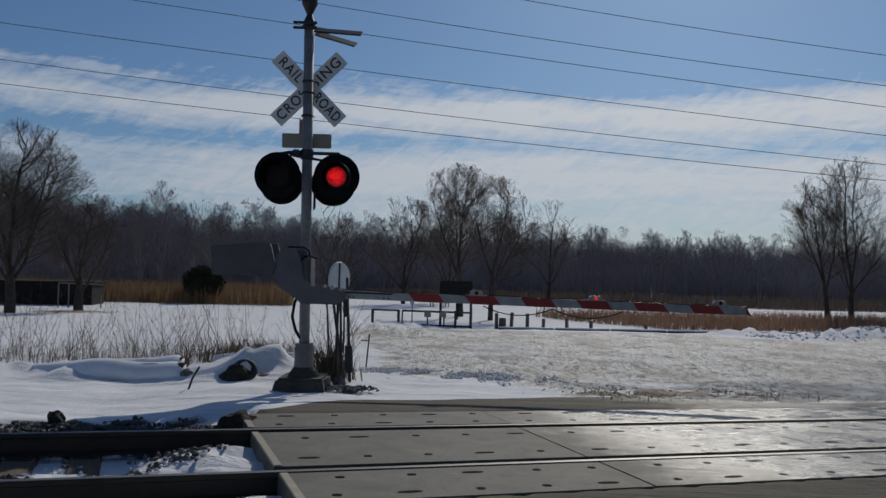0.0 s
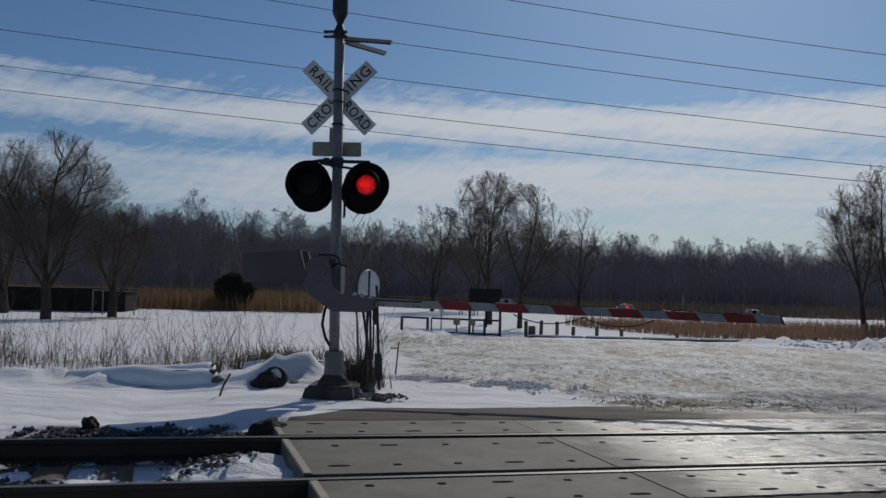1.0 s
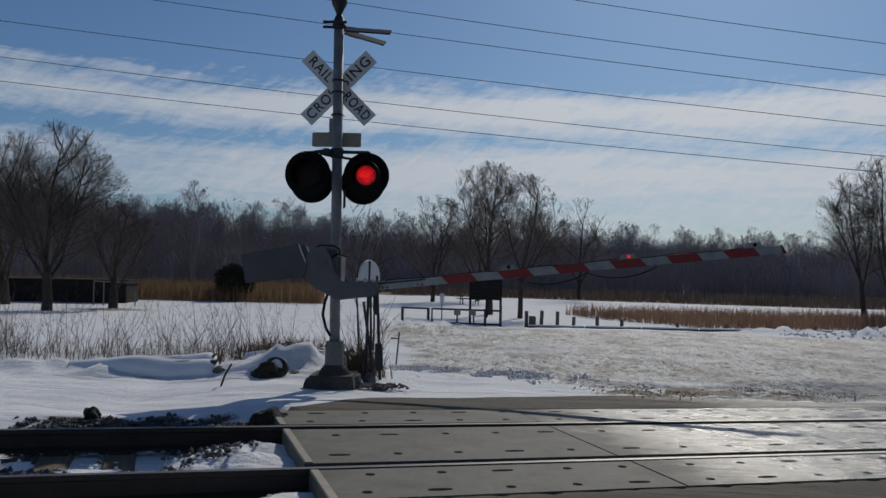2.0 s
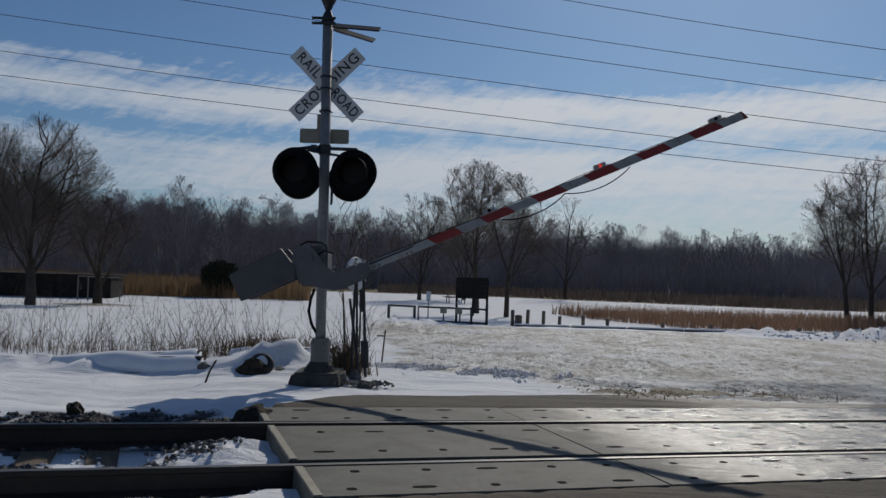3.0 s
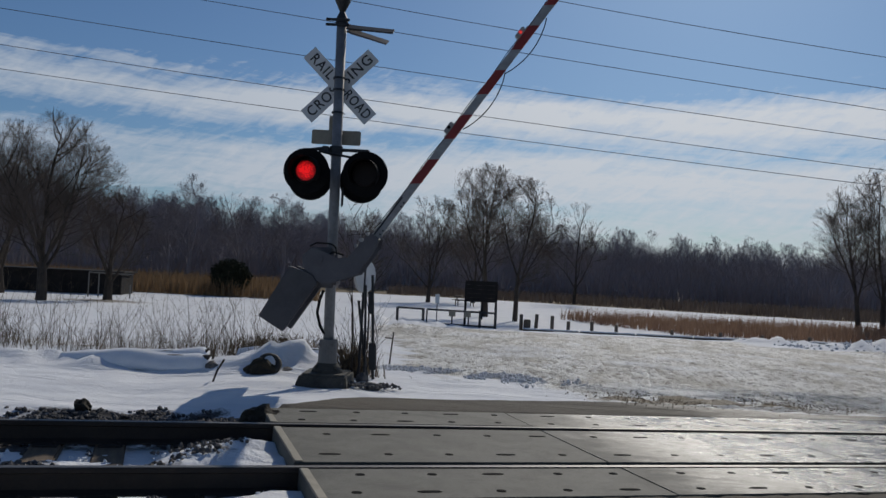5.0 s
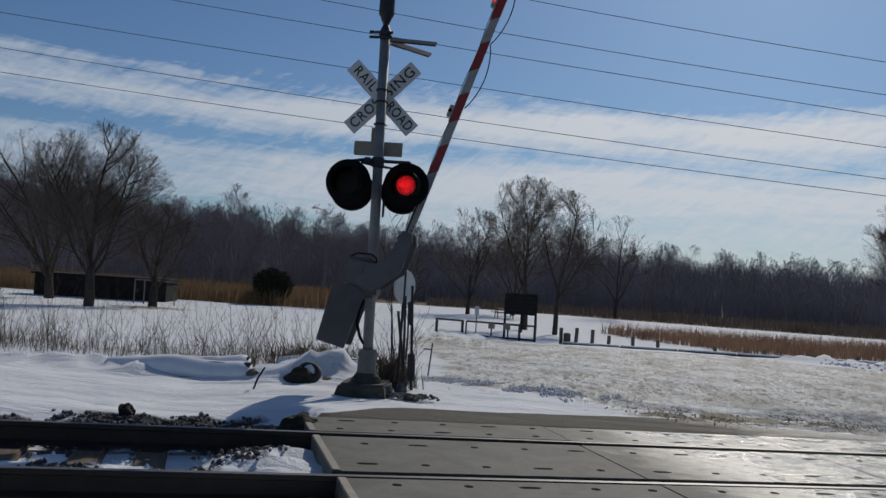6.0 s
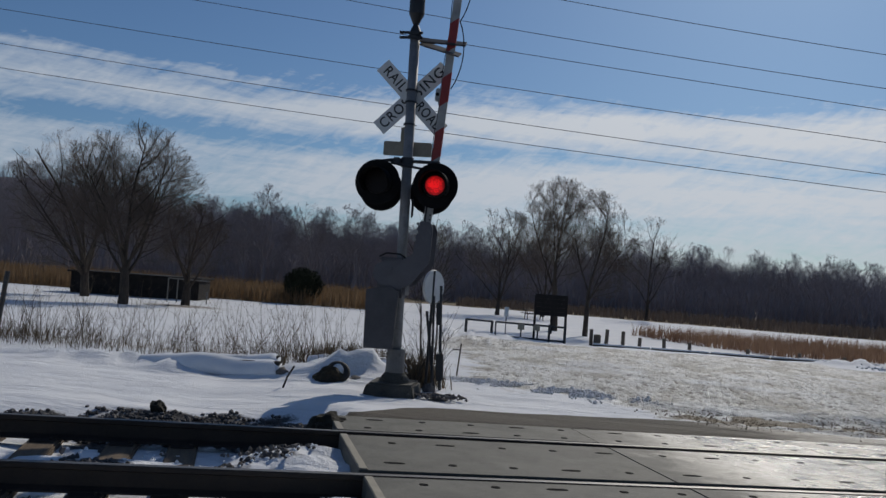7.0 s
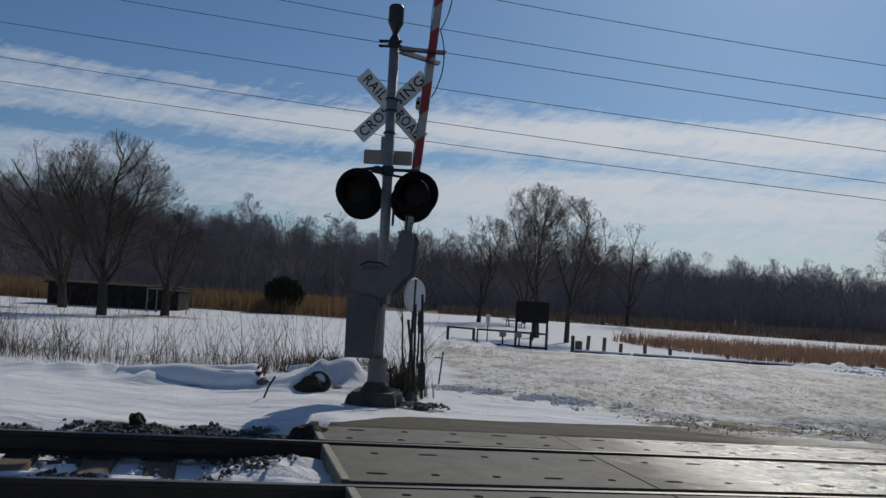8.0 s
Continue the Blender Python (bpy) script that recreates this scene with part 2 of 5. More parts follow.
def ground_material():
    """Snow, with asphalt, packed lot, ballast, woodland floor and wet patches where the attributes say so."""
    m, nt, b = principled("ground")
    v = coords(nt, (1, 1, 1), True)
    att = nt.nodes.new("ShaderNodeAttribute")
    att.attribute_name = "region"
    sep = nt.nodes.new("ShaderNodeSeparateColor")
    nt.links.new(att.outputs["Color"], sep.inputs[0])
    att2 = nt.nodes.new("ShaderNodeAttribute")
    att2.attribute_name = "cover"
    sep2 = nt.nodes.new("ShaderNodeSeparateColor")
    nt.links.new(att2.outputs["Color"], sep2.inputs[0])
    big, mid, fine = noise_tex(nt, v, 0.7, 6, 0.6, 0.3), noise_tex(nt, v, 4.5, 6, 0.65, 0.4), noise_tex(nt, v, 38, 4, 0.7)
    edge = maths(nt, "ADD", maths(nt, "MULTIPLY", maths(nt, "SUBTRACT", mid, 0.5), 0.9),
                 maths(nt, "MULTIPLY", maths(nt, "SUBTRACT", fine, 0.5), 0.35))

    def mask(sock, soft=0.10):
        return ramp(nt, maths(nt, "ADD", sock, edge), [(0.5 - soft, 0.0), (0.5 + soft, 1.0)])
    m_asph, m_lot, m_bal = mask(sep.outputs[0]), mask(sep.outputs[1], 0.2), mask(sep.outputs[2])
    m_wood, m_wet, m_dead = mask(sep2.outputs[0]), mask(sep2.outputs[1], 0.25), mask(sep2.outputs[2])
    snow = blend(nt, ramp(nt, big, [(0.3, 0.0), (0.7, 1.0)]), (0.73, 0.75, 0.78), (0.84, 0.85, 0.86))
    # packed lot: old ice, slush and grit, pulled out along the wheel tracks
    tracks = coords(nt, (1.5, 0.55, 1.0), True)
    streak = noise_tex(nt, tracks, 2.4, 9, 0.8, 0.5)
    grit = ramp(nt, maths(nt, "ADD", maths(nt, "MULTIPLY", streak, 0.7), maths(nt, "MULTIPLY", fine, 0.3)),
                [(0.41, 0.0), (0.48, 1.0)])
    speck = noise_tex(nt, coords(nt, (1.7, 0.6, 1.0), True), 5.0, 6, 0.8, 0.3)
    lot = blend(nt, grit, (0.27, 0.24, 0.19), (0.84, 0.83, 0.79))
    lot = blend(nt, ramp(nt, noise_tex(nt, coords(nt, (0.8, 0.3, 1), True), 1.0, 7, 0.7, 0.6), [(0.47, 0.0), (0.60, 0.65)]), lot, (0.30, 0.265, 0.20))
    lot = blend(nt, ramp(nt, speck, [(0.40, 0.9), (0.48, 0.0)]), lot, (0.15, 0.13, 0.10))
    asphalt = blend(nt, maths(nt, "ADD", maths(nt, "MULTIPLY", fine, 0.6), maths(nt, "MULTIPLY", mid, 0.4)), (0.045, 0.038, 0.029), (0.125, 0.107, 0.084))
    ballast = blend(nt, mid, (0.035, 0.032, 0.031), (0.10, 0.092, 0.088))
    wood = blend(nt, ramp(nt, mid, [(0.35, 0.0), (0.65, 1.0)]), (0.14, 0.12, 0.115), (0.24, 0.205, 0.195))
    dead = blend(nt, mid, (0.08, 0.060, 0.034), (0.25, 0.185, 0.105))
    col = blend(nt, m_lot, snow, lot)
    col = blend(nt, m_dead, col, dead)
    col = blend(nt, m_bal, col, ballast)
    col = blend(nt, m_asph, col, asphalt)
    col = blend(nt, m_wood, col, wood)
    wetcol = nt.nodes.new("ShaderNodeVectorMath")
    wetcol.operation = "SCALE"
    nt.links.new(col, wetcol.inputs[0])
    wetcol.inputs["Scale"].default_value = 0.55
    col = blend(nt, m_wet, col, wetcol.outputs[0])
    nt.links.new(col, b.inputs["Base Color"])
    rough = maths(nt, "SUBTRACT", maths(nt, "SUBTRACT", 0.85, maths(nt, "MULTIPLY", maths(nt, "MULTIPLY", m_lot, grit), 0.22)),
                  maths(nt, "MULTIPLY", m_wet, 0.40))
    nt.links.new(rough, b.inputs["Roughness"])
    b.inputs["Specular IOR Level"].default_value = 0.25
    rel = maths(nt, "ADD", maths(nt, "MULTIPLY", mid, 0.6), maths(nt, "MULTIPLY", fine, 0.35))
    # wind ripples and old tracks across the open snow
    drift = noise_tex(nt, coords(nt, (0.16, 1.0, 1.0), True), 0.9, 5, 0.6, 0.5)
    rel = maths(nt, "ADD", rel, maths(nt, "MULTIPLY", maths(nt, "SUBTRACT", 1.0, m_lot), maths(nt, "MULTIPLY", drift, 6.0)))
    rel = maths(nt, "ADD", rel, maths(nt, "MULTIPLY", maths(nt, "MULTIPLY", maths(nt, "ADD", streak, speck), m_lot), 2.2))
    bump(nt, b, rel, 0.8, 0.045)
    return m


def panel_wet_material():
    """Crossing concrete under a broken film of melt water."""
    m, nt, b = principled("wet_panel_concrete")
    v = coords(nt, (1, 1, 1), True)
    mid, fine = noise_tex(nt, coords(nt, (1.2, 2.2, 1), True), 1.1, 7, 0.65, 0.5), noise_tex(nt, v, 45, 4, 0.7)
    tone = ramp(nt, maths(nt, "ADD", maths(nt, "MULTIPLY", noise_tex(nt, v, 2.4, 7, 0.7, 0.4), 0.7), maths(nt, "MULTIPLY", fine, 0.3)), [(0.36, 0.0), (0.62, 1.0)])
    dry = blend(nt, tone, (0.072, 0.071, 0.058), (0.158, 0.154, 0.129))
    info = nt.nodes.new("ShaderNodeObjectInfo")
    dry = blend(nt, maths(nt, "MULTIPLY", info.outputs["Random"], 0.35), dry, (0.072, 0.070, 0.060))
    wet = blend(nt, tone, (0.045, 0.043, 0.037), (0.085, 0.082, 0.070))
    along = nt.nodes.new("ShaderNodeVectorMath")
    along.operation = "DOT_PRODUCT"
    nt.links.new(v, along.inputs[0])
    along.inputs[1].default_value = tuple(T_U)
    dist = maths(nt, "SUBTRACT", along.outputs["Value"], T_O.dot(T_U))
    reach = maths(nt, "ADD", dist, maths(nt, "MULTIPLY_ADD", mid, 3.2, -1.6))
    reach = maths(nt, "ADD", reach, maths(nt, "MULTIPLY_ADD", fine, 1.2, -0.6))
    soak = ramp(nt, maths(nt, "MULTIPLY", reach, 0.1), [(0.26, 0.0), (0.38, 1.0)])
    drag = noise_tex(nt, coords(nt, (1.3, 4.0, 1), True), 4.2, 7, 0.8, 0.3)
    film = maths(nt, "MULTIPLY", soak, ramp(nt, maths(nt, "ADD", maths(nt, "MULTIPLY", mid, 0.5), maths(nt, "MULTIPLY", drag, 0.5)), [(0.50, 1.0), (0.57, 0.30)]))
    b.inputs["Specular IOR Level"].default_value = 0.44
    nt.links.new(blend(nt, film, dry, wet), b.inputs["Base Color"])
    nt.links.new(maths(nt, "ADD", maths(nt, "MULTIPLY_ADD", film, -0.54, 0.72), maths(nt, "MULTIPLY", fine, 0.06)), b.inputs["Roughness"])
    ripples = noise_tex(nt, coords(nt, (1.5, 3.5, 1), True), 9.0, 6, 0.75, 0.3)
    bump(nt, b, maths(nt, "ADD", ripples, maths(nt, "MULTIPLY", fine, 0.6)), 0.5, 0.010)
    return m


GROUND, WET_PANEL = ground_material(), panel_wet_material()


# ---------------------------------------------------------------- building helpers
def to_mesh(name, bm, material, smooth=False):
    me = bpy.data.meshes.new(name)
    bm.normal_update()
    bm.to_mesh(me)
    bm.free()
    if smooth:
        me.polygons.foreach_set("use_smooth", [True] * len(me.polygons))
    me.materials.append(material)
    return me


def part(name, bm, material, parent=None, label="", m=None, smooth=False):
    ob = new(name, to_mesh(name, bm, material, smooth))
    if parent:
        ob.parent = parent
    if m is not None:
        ob.matrix_basis = m
    if label:
        ob["label"] = label
    return ob


def thing(name, m, label, category, group="", kind=""):
    ob = new(name)
    ob.empty_display_size = 0.1
    ob.matrix_basis = m
    return tagged(ob, label, category, group, kind)


def raw_mesh(name, verts, faces, material, smooth=False):
    me = bpy.data.meshes.new(name)
    me.from_pydata([tuple(map(float, p)) for p in verts], [], faces)
    me.materials.append(material)
    if smooth:
        me.polygons.foreach_set("use_smooth", [True] * len(me.polygons))
    return me


def box(bm, cx, cy, cz, sx, sy, sz, bevel=0.0, turn=None):
    ret = bmesh.ops.create_cube(bm, size=1.0)
    vs = ret["verts"]
    bmesh.ops.scale(bm, vec=(sx, sy, sz), verts=vs)
    if bevel:
        es = list({e for v in vs for e in v.link_edges})
        vs = list({v for f in bmesh.ops.bevel(bm, geom=es, offset=bevel, segments=2, affect="EDGES")["faces"] for v in f.verts}
                  | {v for v in vs if v.is_valid})
        seen, todo = set(vs), list(vs)
        while todo:
            for e in todo.pop().link_edges:
                for o in e.verts:
                    if o not in seen:
                        seen.add(o)
                        todo.append(o)
        vs = list(seen)
    if turn is not None:
        bmesh.ops.transform(bm, matrix=turn, verts=vs)
    bmesh.ops.translate(bm, vec=(cx, cy, cz), verts=vs)
    return vs


def rod(bm, a, b, r, r2=None, sides=12, caps=True):
    a, b = Vector(a), Vector(b)
    d = b - a
    ret = bmesh.ops.create_cone(bm, cap_ends=caps, segments=sides, radius1=r, radius2=r if r2 is None else r2, depth=d.length)
    bmesh.ops.transform(bm, matrix=Matrix.Translation((a + b) / 2) @ d.to_track_quat("Z", "Y").to_matrix().to_4x4(), verts=ret["verts"])
    return ret["verts"]


def plate(bm, outline, y0, y1, bevel=0.0):
    """A plate cut to an outline in x and z, from y0 to y1."""
    front = [bm.verts.new((x, y0, z)) for x, z in outline]
    f = bm.faces.new(front)
    ext = bmesh.ops.extrude_face_region(bm, geom=[f])
    vs = [g for g in ext["geom"] if isinstance(g, bmesh.types.BMVert)]
    bmesh.ops.translate(bm, vec=(0, y1 - y0, 0), verts=vs)
    bmesh.ops.recalc_face_normals(bm, faces=bm.faces)
    if bevel:
        bmesh.ops.bevel(bm, geom=list(bm.edges), offset=bevel, segments=2, affect="EDGES")


def tube_path(bm, points, r, sides=8):
    for a, b in zip(points, points[1:]):
        rod(bm, a, b, r, None, sides)
        bmesh.ops.create_icosphere(bm, subdivisions=1, radius=r, matrix=Matrix.Translation(b))


def lump(bm, centre, size, seed, rough=0.25, sub=2):
    ret = bmesh.ops.create_icosphere(bm, subdivisions=sub, radius=1.0)
    for v in ret["verts"]:
        n = noise.noise(v.co * 1.3 + Vector((seed * 3.1, seed, -seed))) + 0.5 * noise.noise(v.co * 3.1 + Vector((seed, 2, seed)))
        v.co = Vector(v.co[i] * size[i] * (1 + rough * n) for i in range(3)) + Vector(centre)


# ---------------------------------------------------------------- the lie of the land
GAUGE = 1.507
FIELD = -1.3


def smooth01(a, b, x):
    t = np.clip((x - a) / (b - a), 0, 1)
    return t * t * (3 - 2 * t)


def fbm(x, y, s, seed=0.0):
    f = np.vectorize(lambda p, q: noise.fractal(Vector((p * s, q * s, seed)), 1.0, 2.0, 4))
    return f(x, y)


def lay(x, y):
    """Ground height, without the small relief."""
    x, y = np.asarray(x, float), np.asarray(y, float)
    v = (x - T_O.x) * T_V.x + (y - T_O.y) * T_V.y
    u = (x - T_O.x) * T_U.x + (y - T_O.y) * T_U.y
    zt = T_O.z - (T_W.x * (x - T_O.x) + T_W.y * (y - T_O.y)) / T_W.z
    zt = np.clip(zt, -0.5, 0.45)
    z = zt - 0.012
    bed = smooth01(-1.9, -1.3, v) * (1 - smooth01(2.6, 3.4, v)) * (1 - smooth01(0.16, 0.30, u))
    z = z - 0.21 * bed
    z = z - 0.16 * (smooth01(-0.76, -0.70, v) * (1 - smooth01(2.22, 2.28, v))) * smooth01(0.22, 0.36, u)
    z = z + 0.10 * smooth01(-0.85, -0.1, u) * (1 - smooth01(0.16, 0.26, u)) * smooth01(-1.4, -0.9, v) * (1 - smooth01(2.3, 2.9, v)) * (np.abs(v) > 0.12) * (np.abs(v - GAUGE) > 0.12)
    z = z - 0.06 * smooth01(2.4, 4.0, v)
    z = z - 0.17 * (1 - smooth01(-1.2, 0.5, u)) * smooth01(2.3, 3.2, v) * (1 - smooth01(6, 14, v))
    away = smooth01(3.5, 31.0, v)
    lin = np.clip((v - 3.2) / 28.0, 0, 1)
    k = 0.35 * away + 0.65 * lin
    z = z * (1 - k) + (FIELD + 0.17) * k
    z = z - 0.17 * smooth01(33, 48, y)
    rise = np.clip((y - 100) / 160, 0, 1) ** 1.2
    bearing = np.degrees(np.arctan2(x, np.maximum(y, 1)))
    top = 8.5 + 9.0 * smooth01(-12, -24, bearing) + 9.0 * smooth01(-24, -33, bearing) + 3.0 * np.exp(-((bearing + 12) / 4.0) ** 2)
    z = z + top * rise * (y > 0)
    back = smooth01(-30, -90, y)
    return z * (1 - back) + (-0.2) * back


def ground_z(x, y):
    return float(lay(x, y))


MOUNDS = ((-4.8, 12.25, 1.4, 0.5, 0.12), (-2.85, 11.9, 0.5, 0.4, 0.08), (-2.3, 12.1, 0.40, 0.45, 0.27), (-3.1, 13.0, 0.9, 0.5, 0.14), (-1.2, 10.9, 0.5, 0.3, 0.05), (-2.95, 11.75, 0.75, 0.28, 0.15), (-6.6, 12.6, 1.5, 0.5, 0.10),
          (-1.7, 30.5, 1.6, 1.0, 0.25), (-3.4, 37.4, 2.6, 1.6, 0.35), (16.6, 33.6, 2.2, 0.9, 0.34), (19.0, 33.0, 2.2, 1.2, 0.42), (13.2, 36.0, 1.4, 0.6, 0.3))


BED_MAP = {}                            # where ballast shows through the snow, filled with the ground


def build_ground():
    def axis(lo, hi, step, first, last, grow):
        mid = np.arange(lo, hi + 1e-6, step)
        a, s = [lo], step
        while a[-1] > first:
            s *= grow
            a.append(a[-1] - s)
        c, s = [hi], step
        while c[-1] < last:
            s *= grow
            c.append(c[-1] + s)
        return np.array(a[1:][::-1] + list(mid) + c[1:])
    xs, ys = axis(-11, 15, 0.11, -900, 900, 1.09), axis(3.0, 21, 0.11, -700, 1500, 1.045)
    X, Y = np.meshgrid(xs, ys)
    Z = lay(X, Y)
    u = (X - T_O.x) * T_U.x + (Y - T_O.y) * T_U.y
    v = (X - T_O.x) * T_V.x + (Y - T_O.y) * T_V.y
    big, small = fbm(X, Y, 0.35, 3.0), fbm(X, Y, 1.9, 9.0)
    for cx, cy, rx, ry, h in MOUNDS:
        Z += h * np.exp(-((X - cx) / rx) ** 2 - ((Y - cy) / ry) ** 2) * (1 + 0.9 * small)
    # masks
    warp = 0.25 * fbm(X, Y, 0.9, 5.0)
    # asphalt: approach behind the near panel and the apron beyond the far one
    near_apron = (1 - smooth01(-0.85, -0.75, v)) * smooth01(-0.3, 0.1, u + warp)
    far_edge = 2.65 + 0.78 * smooth01(0.2, 1.4, u) + 0.34 * smooth01(1.6, 4.4, u) - 1.05 * smooth01(4.8, 6.6, u)
    far_apron = smooth01(2.2, 2.3, v) * (1 - smooth01(far_edge - 0.12, far_edge + 0.12, v + warp * 0.3 + 0.10 * small)) * smooth01(-0.25, 0.1, u)
    under = smooth01(-0.85, -0.8, v) * (1 - smooth01(2.2, 2.3, v)) * smooth01(0.16, 0.28, u)
    asphalt = np.clip(near_apron + far_apron + under, 0, 1)
    # packed lot spreads from the crossing to the row of posts
    left = -1.0 + 3.2 * (1 - smooth01(3.2, 8.0, v)) + 2.2 * smooth01(8, 24, v) * 0 - 2.6 * smooth01(8, 26, v)
    lot = smooth01(-0.9, 0.9, (X - left) + 3.0 * warp) * (1 - smooth01(35.2, 36.4, Y + 1.2 * warp - 0.16 * np.clip(X - 3, 0, 40) * 0)) * smooth01(far_edge - 0.1, far_edge + 0.2, v)
    lot *= (1 - 0.45 * smooth01(0.0, 0.5, big)) * (1 - smooth01(10.5, 12.5, X) * smooth01(31.5, 32.8, Y))
    bed = smooth01(-1.7, -1.2, v) * (1 - smooth01(3.0, 3.5, v + 0.9 * warp)) * (1 - smooth01(-0.15, 0.02, u))
    inside = np.exp(-((v - 0.75) / 0.42) ** 2)
    shoulder = np.exp(-((v - 2.75) / 0.45) ** 2)
    ballast = bed * np.clip(0.50 - 0.34 * inside + 0.55 * shoulder + 0.75 * small + 0.5 * big - 0.22 * smooth01(-2.6, -1.4, u) * (v < -0.1) - 0.08 * smooth01(-1.4, -0.6, u) * (v < 1.5), 0, 1)
    wet = smooth01(3.2, 5.5, u) * smooth01(-0.8, 0.5, v) * (1 - smooth01(4.5, 7.5, v)) * (0.75 + 0.6 * big)
    wood = smooth01(92, 104, Y + 6 * big)
    litter = smooth01(58.5, 60.5, Y + 1.5 * big) * (1 - smooth01(-1.5, 1.0, X + 0.178 * Y)) + smooth01(79, 84, Y + 2 * big + 9 * np.clip(X / 30, 0, 1)) * smooth01(-1.5, 1.0, X + 0.178 * Y)
    litter = np.maximum(litter, 0.62 * np.exp(-((X + 20.5) / 4.5) ** 2 - ((Y - 46.5) / 2.2) ** 2))
    litter = np.maximum(litter, 0.45 * np.exp(-((X + 7) / 4.0) ** 2 - ((Y - 15.0) / 1.6) ** 2))
    mud = 1.15 * np.exp(-((X - 3.3) / 1.5) ** 2 - ((Y - 11.35 - 0.22 * (X - 3.3)) / 0.42) ** 2) * (1 + 1.2 * small)
    litter = np.maximum(litter, mud)
    wet = wet * (1 - smooth01(0.2, 0.6, mud))
    # unseen ground behind the camera, darkened to cut light bounced off the snow
    litter = np.maximum(litter, 0.75 * (1 - smooth01(-3.5, -1.5, Y)))
    hard = np.clip(asphalt, 0, 1)
    soft = (1 - hard) * (1 - 0.6 * bed) * (Y > 0)
    Z += soft * (0.05 * big + 0.018 * small) * (1 - smooth01(60, 120, Y))
    Z += 0.085 * smooth01(-0.25, 0.25, small) * np.exp(-((v - 0.75) / 0.5) ** 4) * (1 - smooth01(-0.1, 0.2, u)) * (u > -12)
    Z += 0.065 * smooth01(-1.9, -1.0, u) * (1 - smooth01(-0.3, 0.0, u)) * smooth01(-1.5, -1.1, v) * (1 - smooth01(-0.28, -0.12, v)) * (0.7 + 0.9 * small)
    Z += lot * (1 - hard) * 0.040 * fbm(X, Y, 4.0, 2.0)
    verts = np.stack([X, Y, Z], -1).reshape(-1, 3)
    ny, nx = X.shape
    i = np.arange(ny * nx).reshape(ny, nx)
    faces = np.stack([i[:-1, :-1], i[:-1, 1:], i[1:, 1:], i[1:, :-1]], -1).reshape(-1, 4)
    me = raw_mesh("ground", verts, faces.tolist(), GROUND, True)
    for name, chans in (("region", (asphalt, lot, ballast)), ("cover", (wood, wet, litter))):
        a = me.attributes.new(name, "FLOAT_COLOR", "POINT")
        data = np.ones((ny * nx, 4), np.float32)
        for c, field in enumerate(chans):
            data[:, c] = np.clip(field, 0, 1).reshape(-1)
        a.data.foreach_set("color", data.reshape(-1))
    BED_MAP.update(xs=xs, ys=ys, stone=ballast, z=Z)
    return tagged(new("ground", me), "snow-covered ground with asphalt apron and icy gravel lot", "ground", kind="structure")


ground = build_ground()


# ---------------------------------------------------------------- track and crossing panels
def build_track():
    foot = [(-0.075, -0.172), (0.075, -0.172), (0.075, -0.160), (0.012, -0.140), (0.010, -0.045), (-0.010, -0.045), (-0.012, -0.140), (-0.075, -0.160)]
    head = [(-0.010, -0.045), (0.010, -0.045), (0.036, -0.034), (0.036, -0.008), (0.028, 0.0), (-0.028, 0.0), (-0.036, -0.008), (-0.036, -0.034)]
    for v0 in (0.0, GAUGE):
        root = thing("rail", TRACK, "rusty steel rail with a worn bright top", "rail", "rails of the track")
        for name, prof in (("rail_foot", foot), ("rail_head", head)):
            bm = bmesh.new()
            rings = [[bm.verts.new((u, v0 + y, z)) for y, z in prof] for u in np.linspace(-26, 34, 7)]
            for a, b in zip(rings, rings[1:]):
                for k in range(len(prof)):
                    f = bm.faces.new((a[k], b[k], b[(k + 1) % len(prof)], a[(k + 1) % len(prof)]))
                    if name == "rail_head" and k == 4:
                        f.material_index = 1
            bm.faces.new(rings[0]), bm.faces.new(rings[-1])
            bmesh.ops.recalc_face_normals(bm, faces=bm.faces)
            ob = part(name, bm, STEEL, root)
            ob.data.materials.append(RAIL_TOP)
    # wooden ties with spike plates, on the open track
    bm = bmesh.new()
    box(bm, 0, 0.75, -0.262, 0.23, 2.6, 0.18, 0.012)
    tie_me = to_mesh("tie", bm, TIE_WOOD)
    rng = random.Random(4)
    for k in range(24):
        u = -0.62 - 0.52 * k
        tie = new("tie", tie_me)
        tie.matrix_basis = TRACK @ pose(u + rng.uniform(-0.02, 0.02), rng.uniform(-0.04, 0.04), -0.006 * rng.random(), 0, 0, rng.uniform(-1.2, 1.2))
        tagged(tie, "weathered timber tie under the rails", "railway tie", "ties of the track")
        for v0 in (0.0, GAUGE):
            bm = bmesh.new()
            box(bm, 0, v0, -0.166, 0.18, 0.32, 0.012, 0.003)
            for dx, dy in ((-0.06, 0.1), (0.06, -0.1)):
                rod(bm, (dx, v0 + dy, -0.17), (dx, v0 + dy, -0.140), 0.014, None, 6)
            part("tie_plate", bm, STEEL, tie, "rusty tie plate with spikes")


def slab(bm, u0, u1, v0, v1):
    box(bm, (u0 + u1) / 2, (v0 + v1) / 2, -0.072, u1 - u0 - 0.006, v1 - v0, 0.14, 0.006)


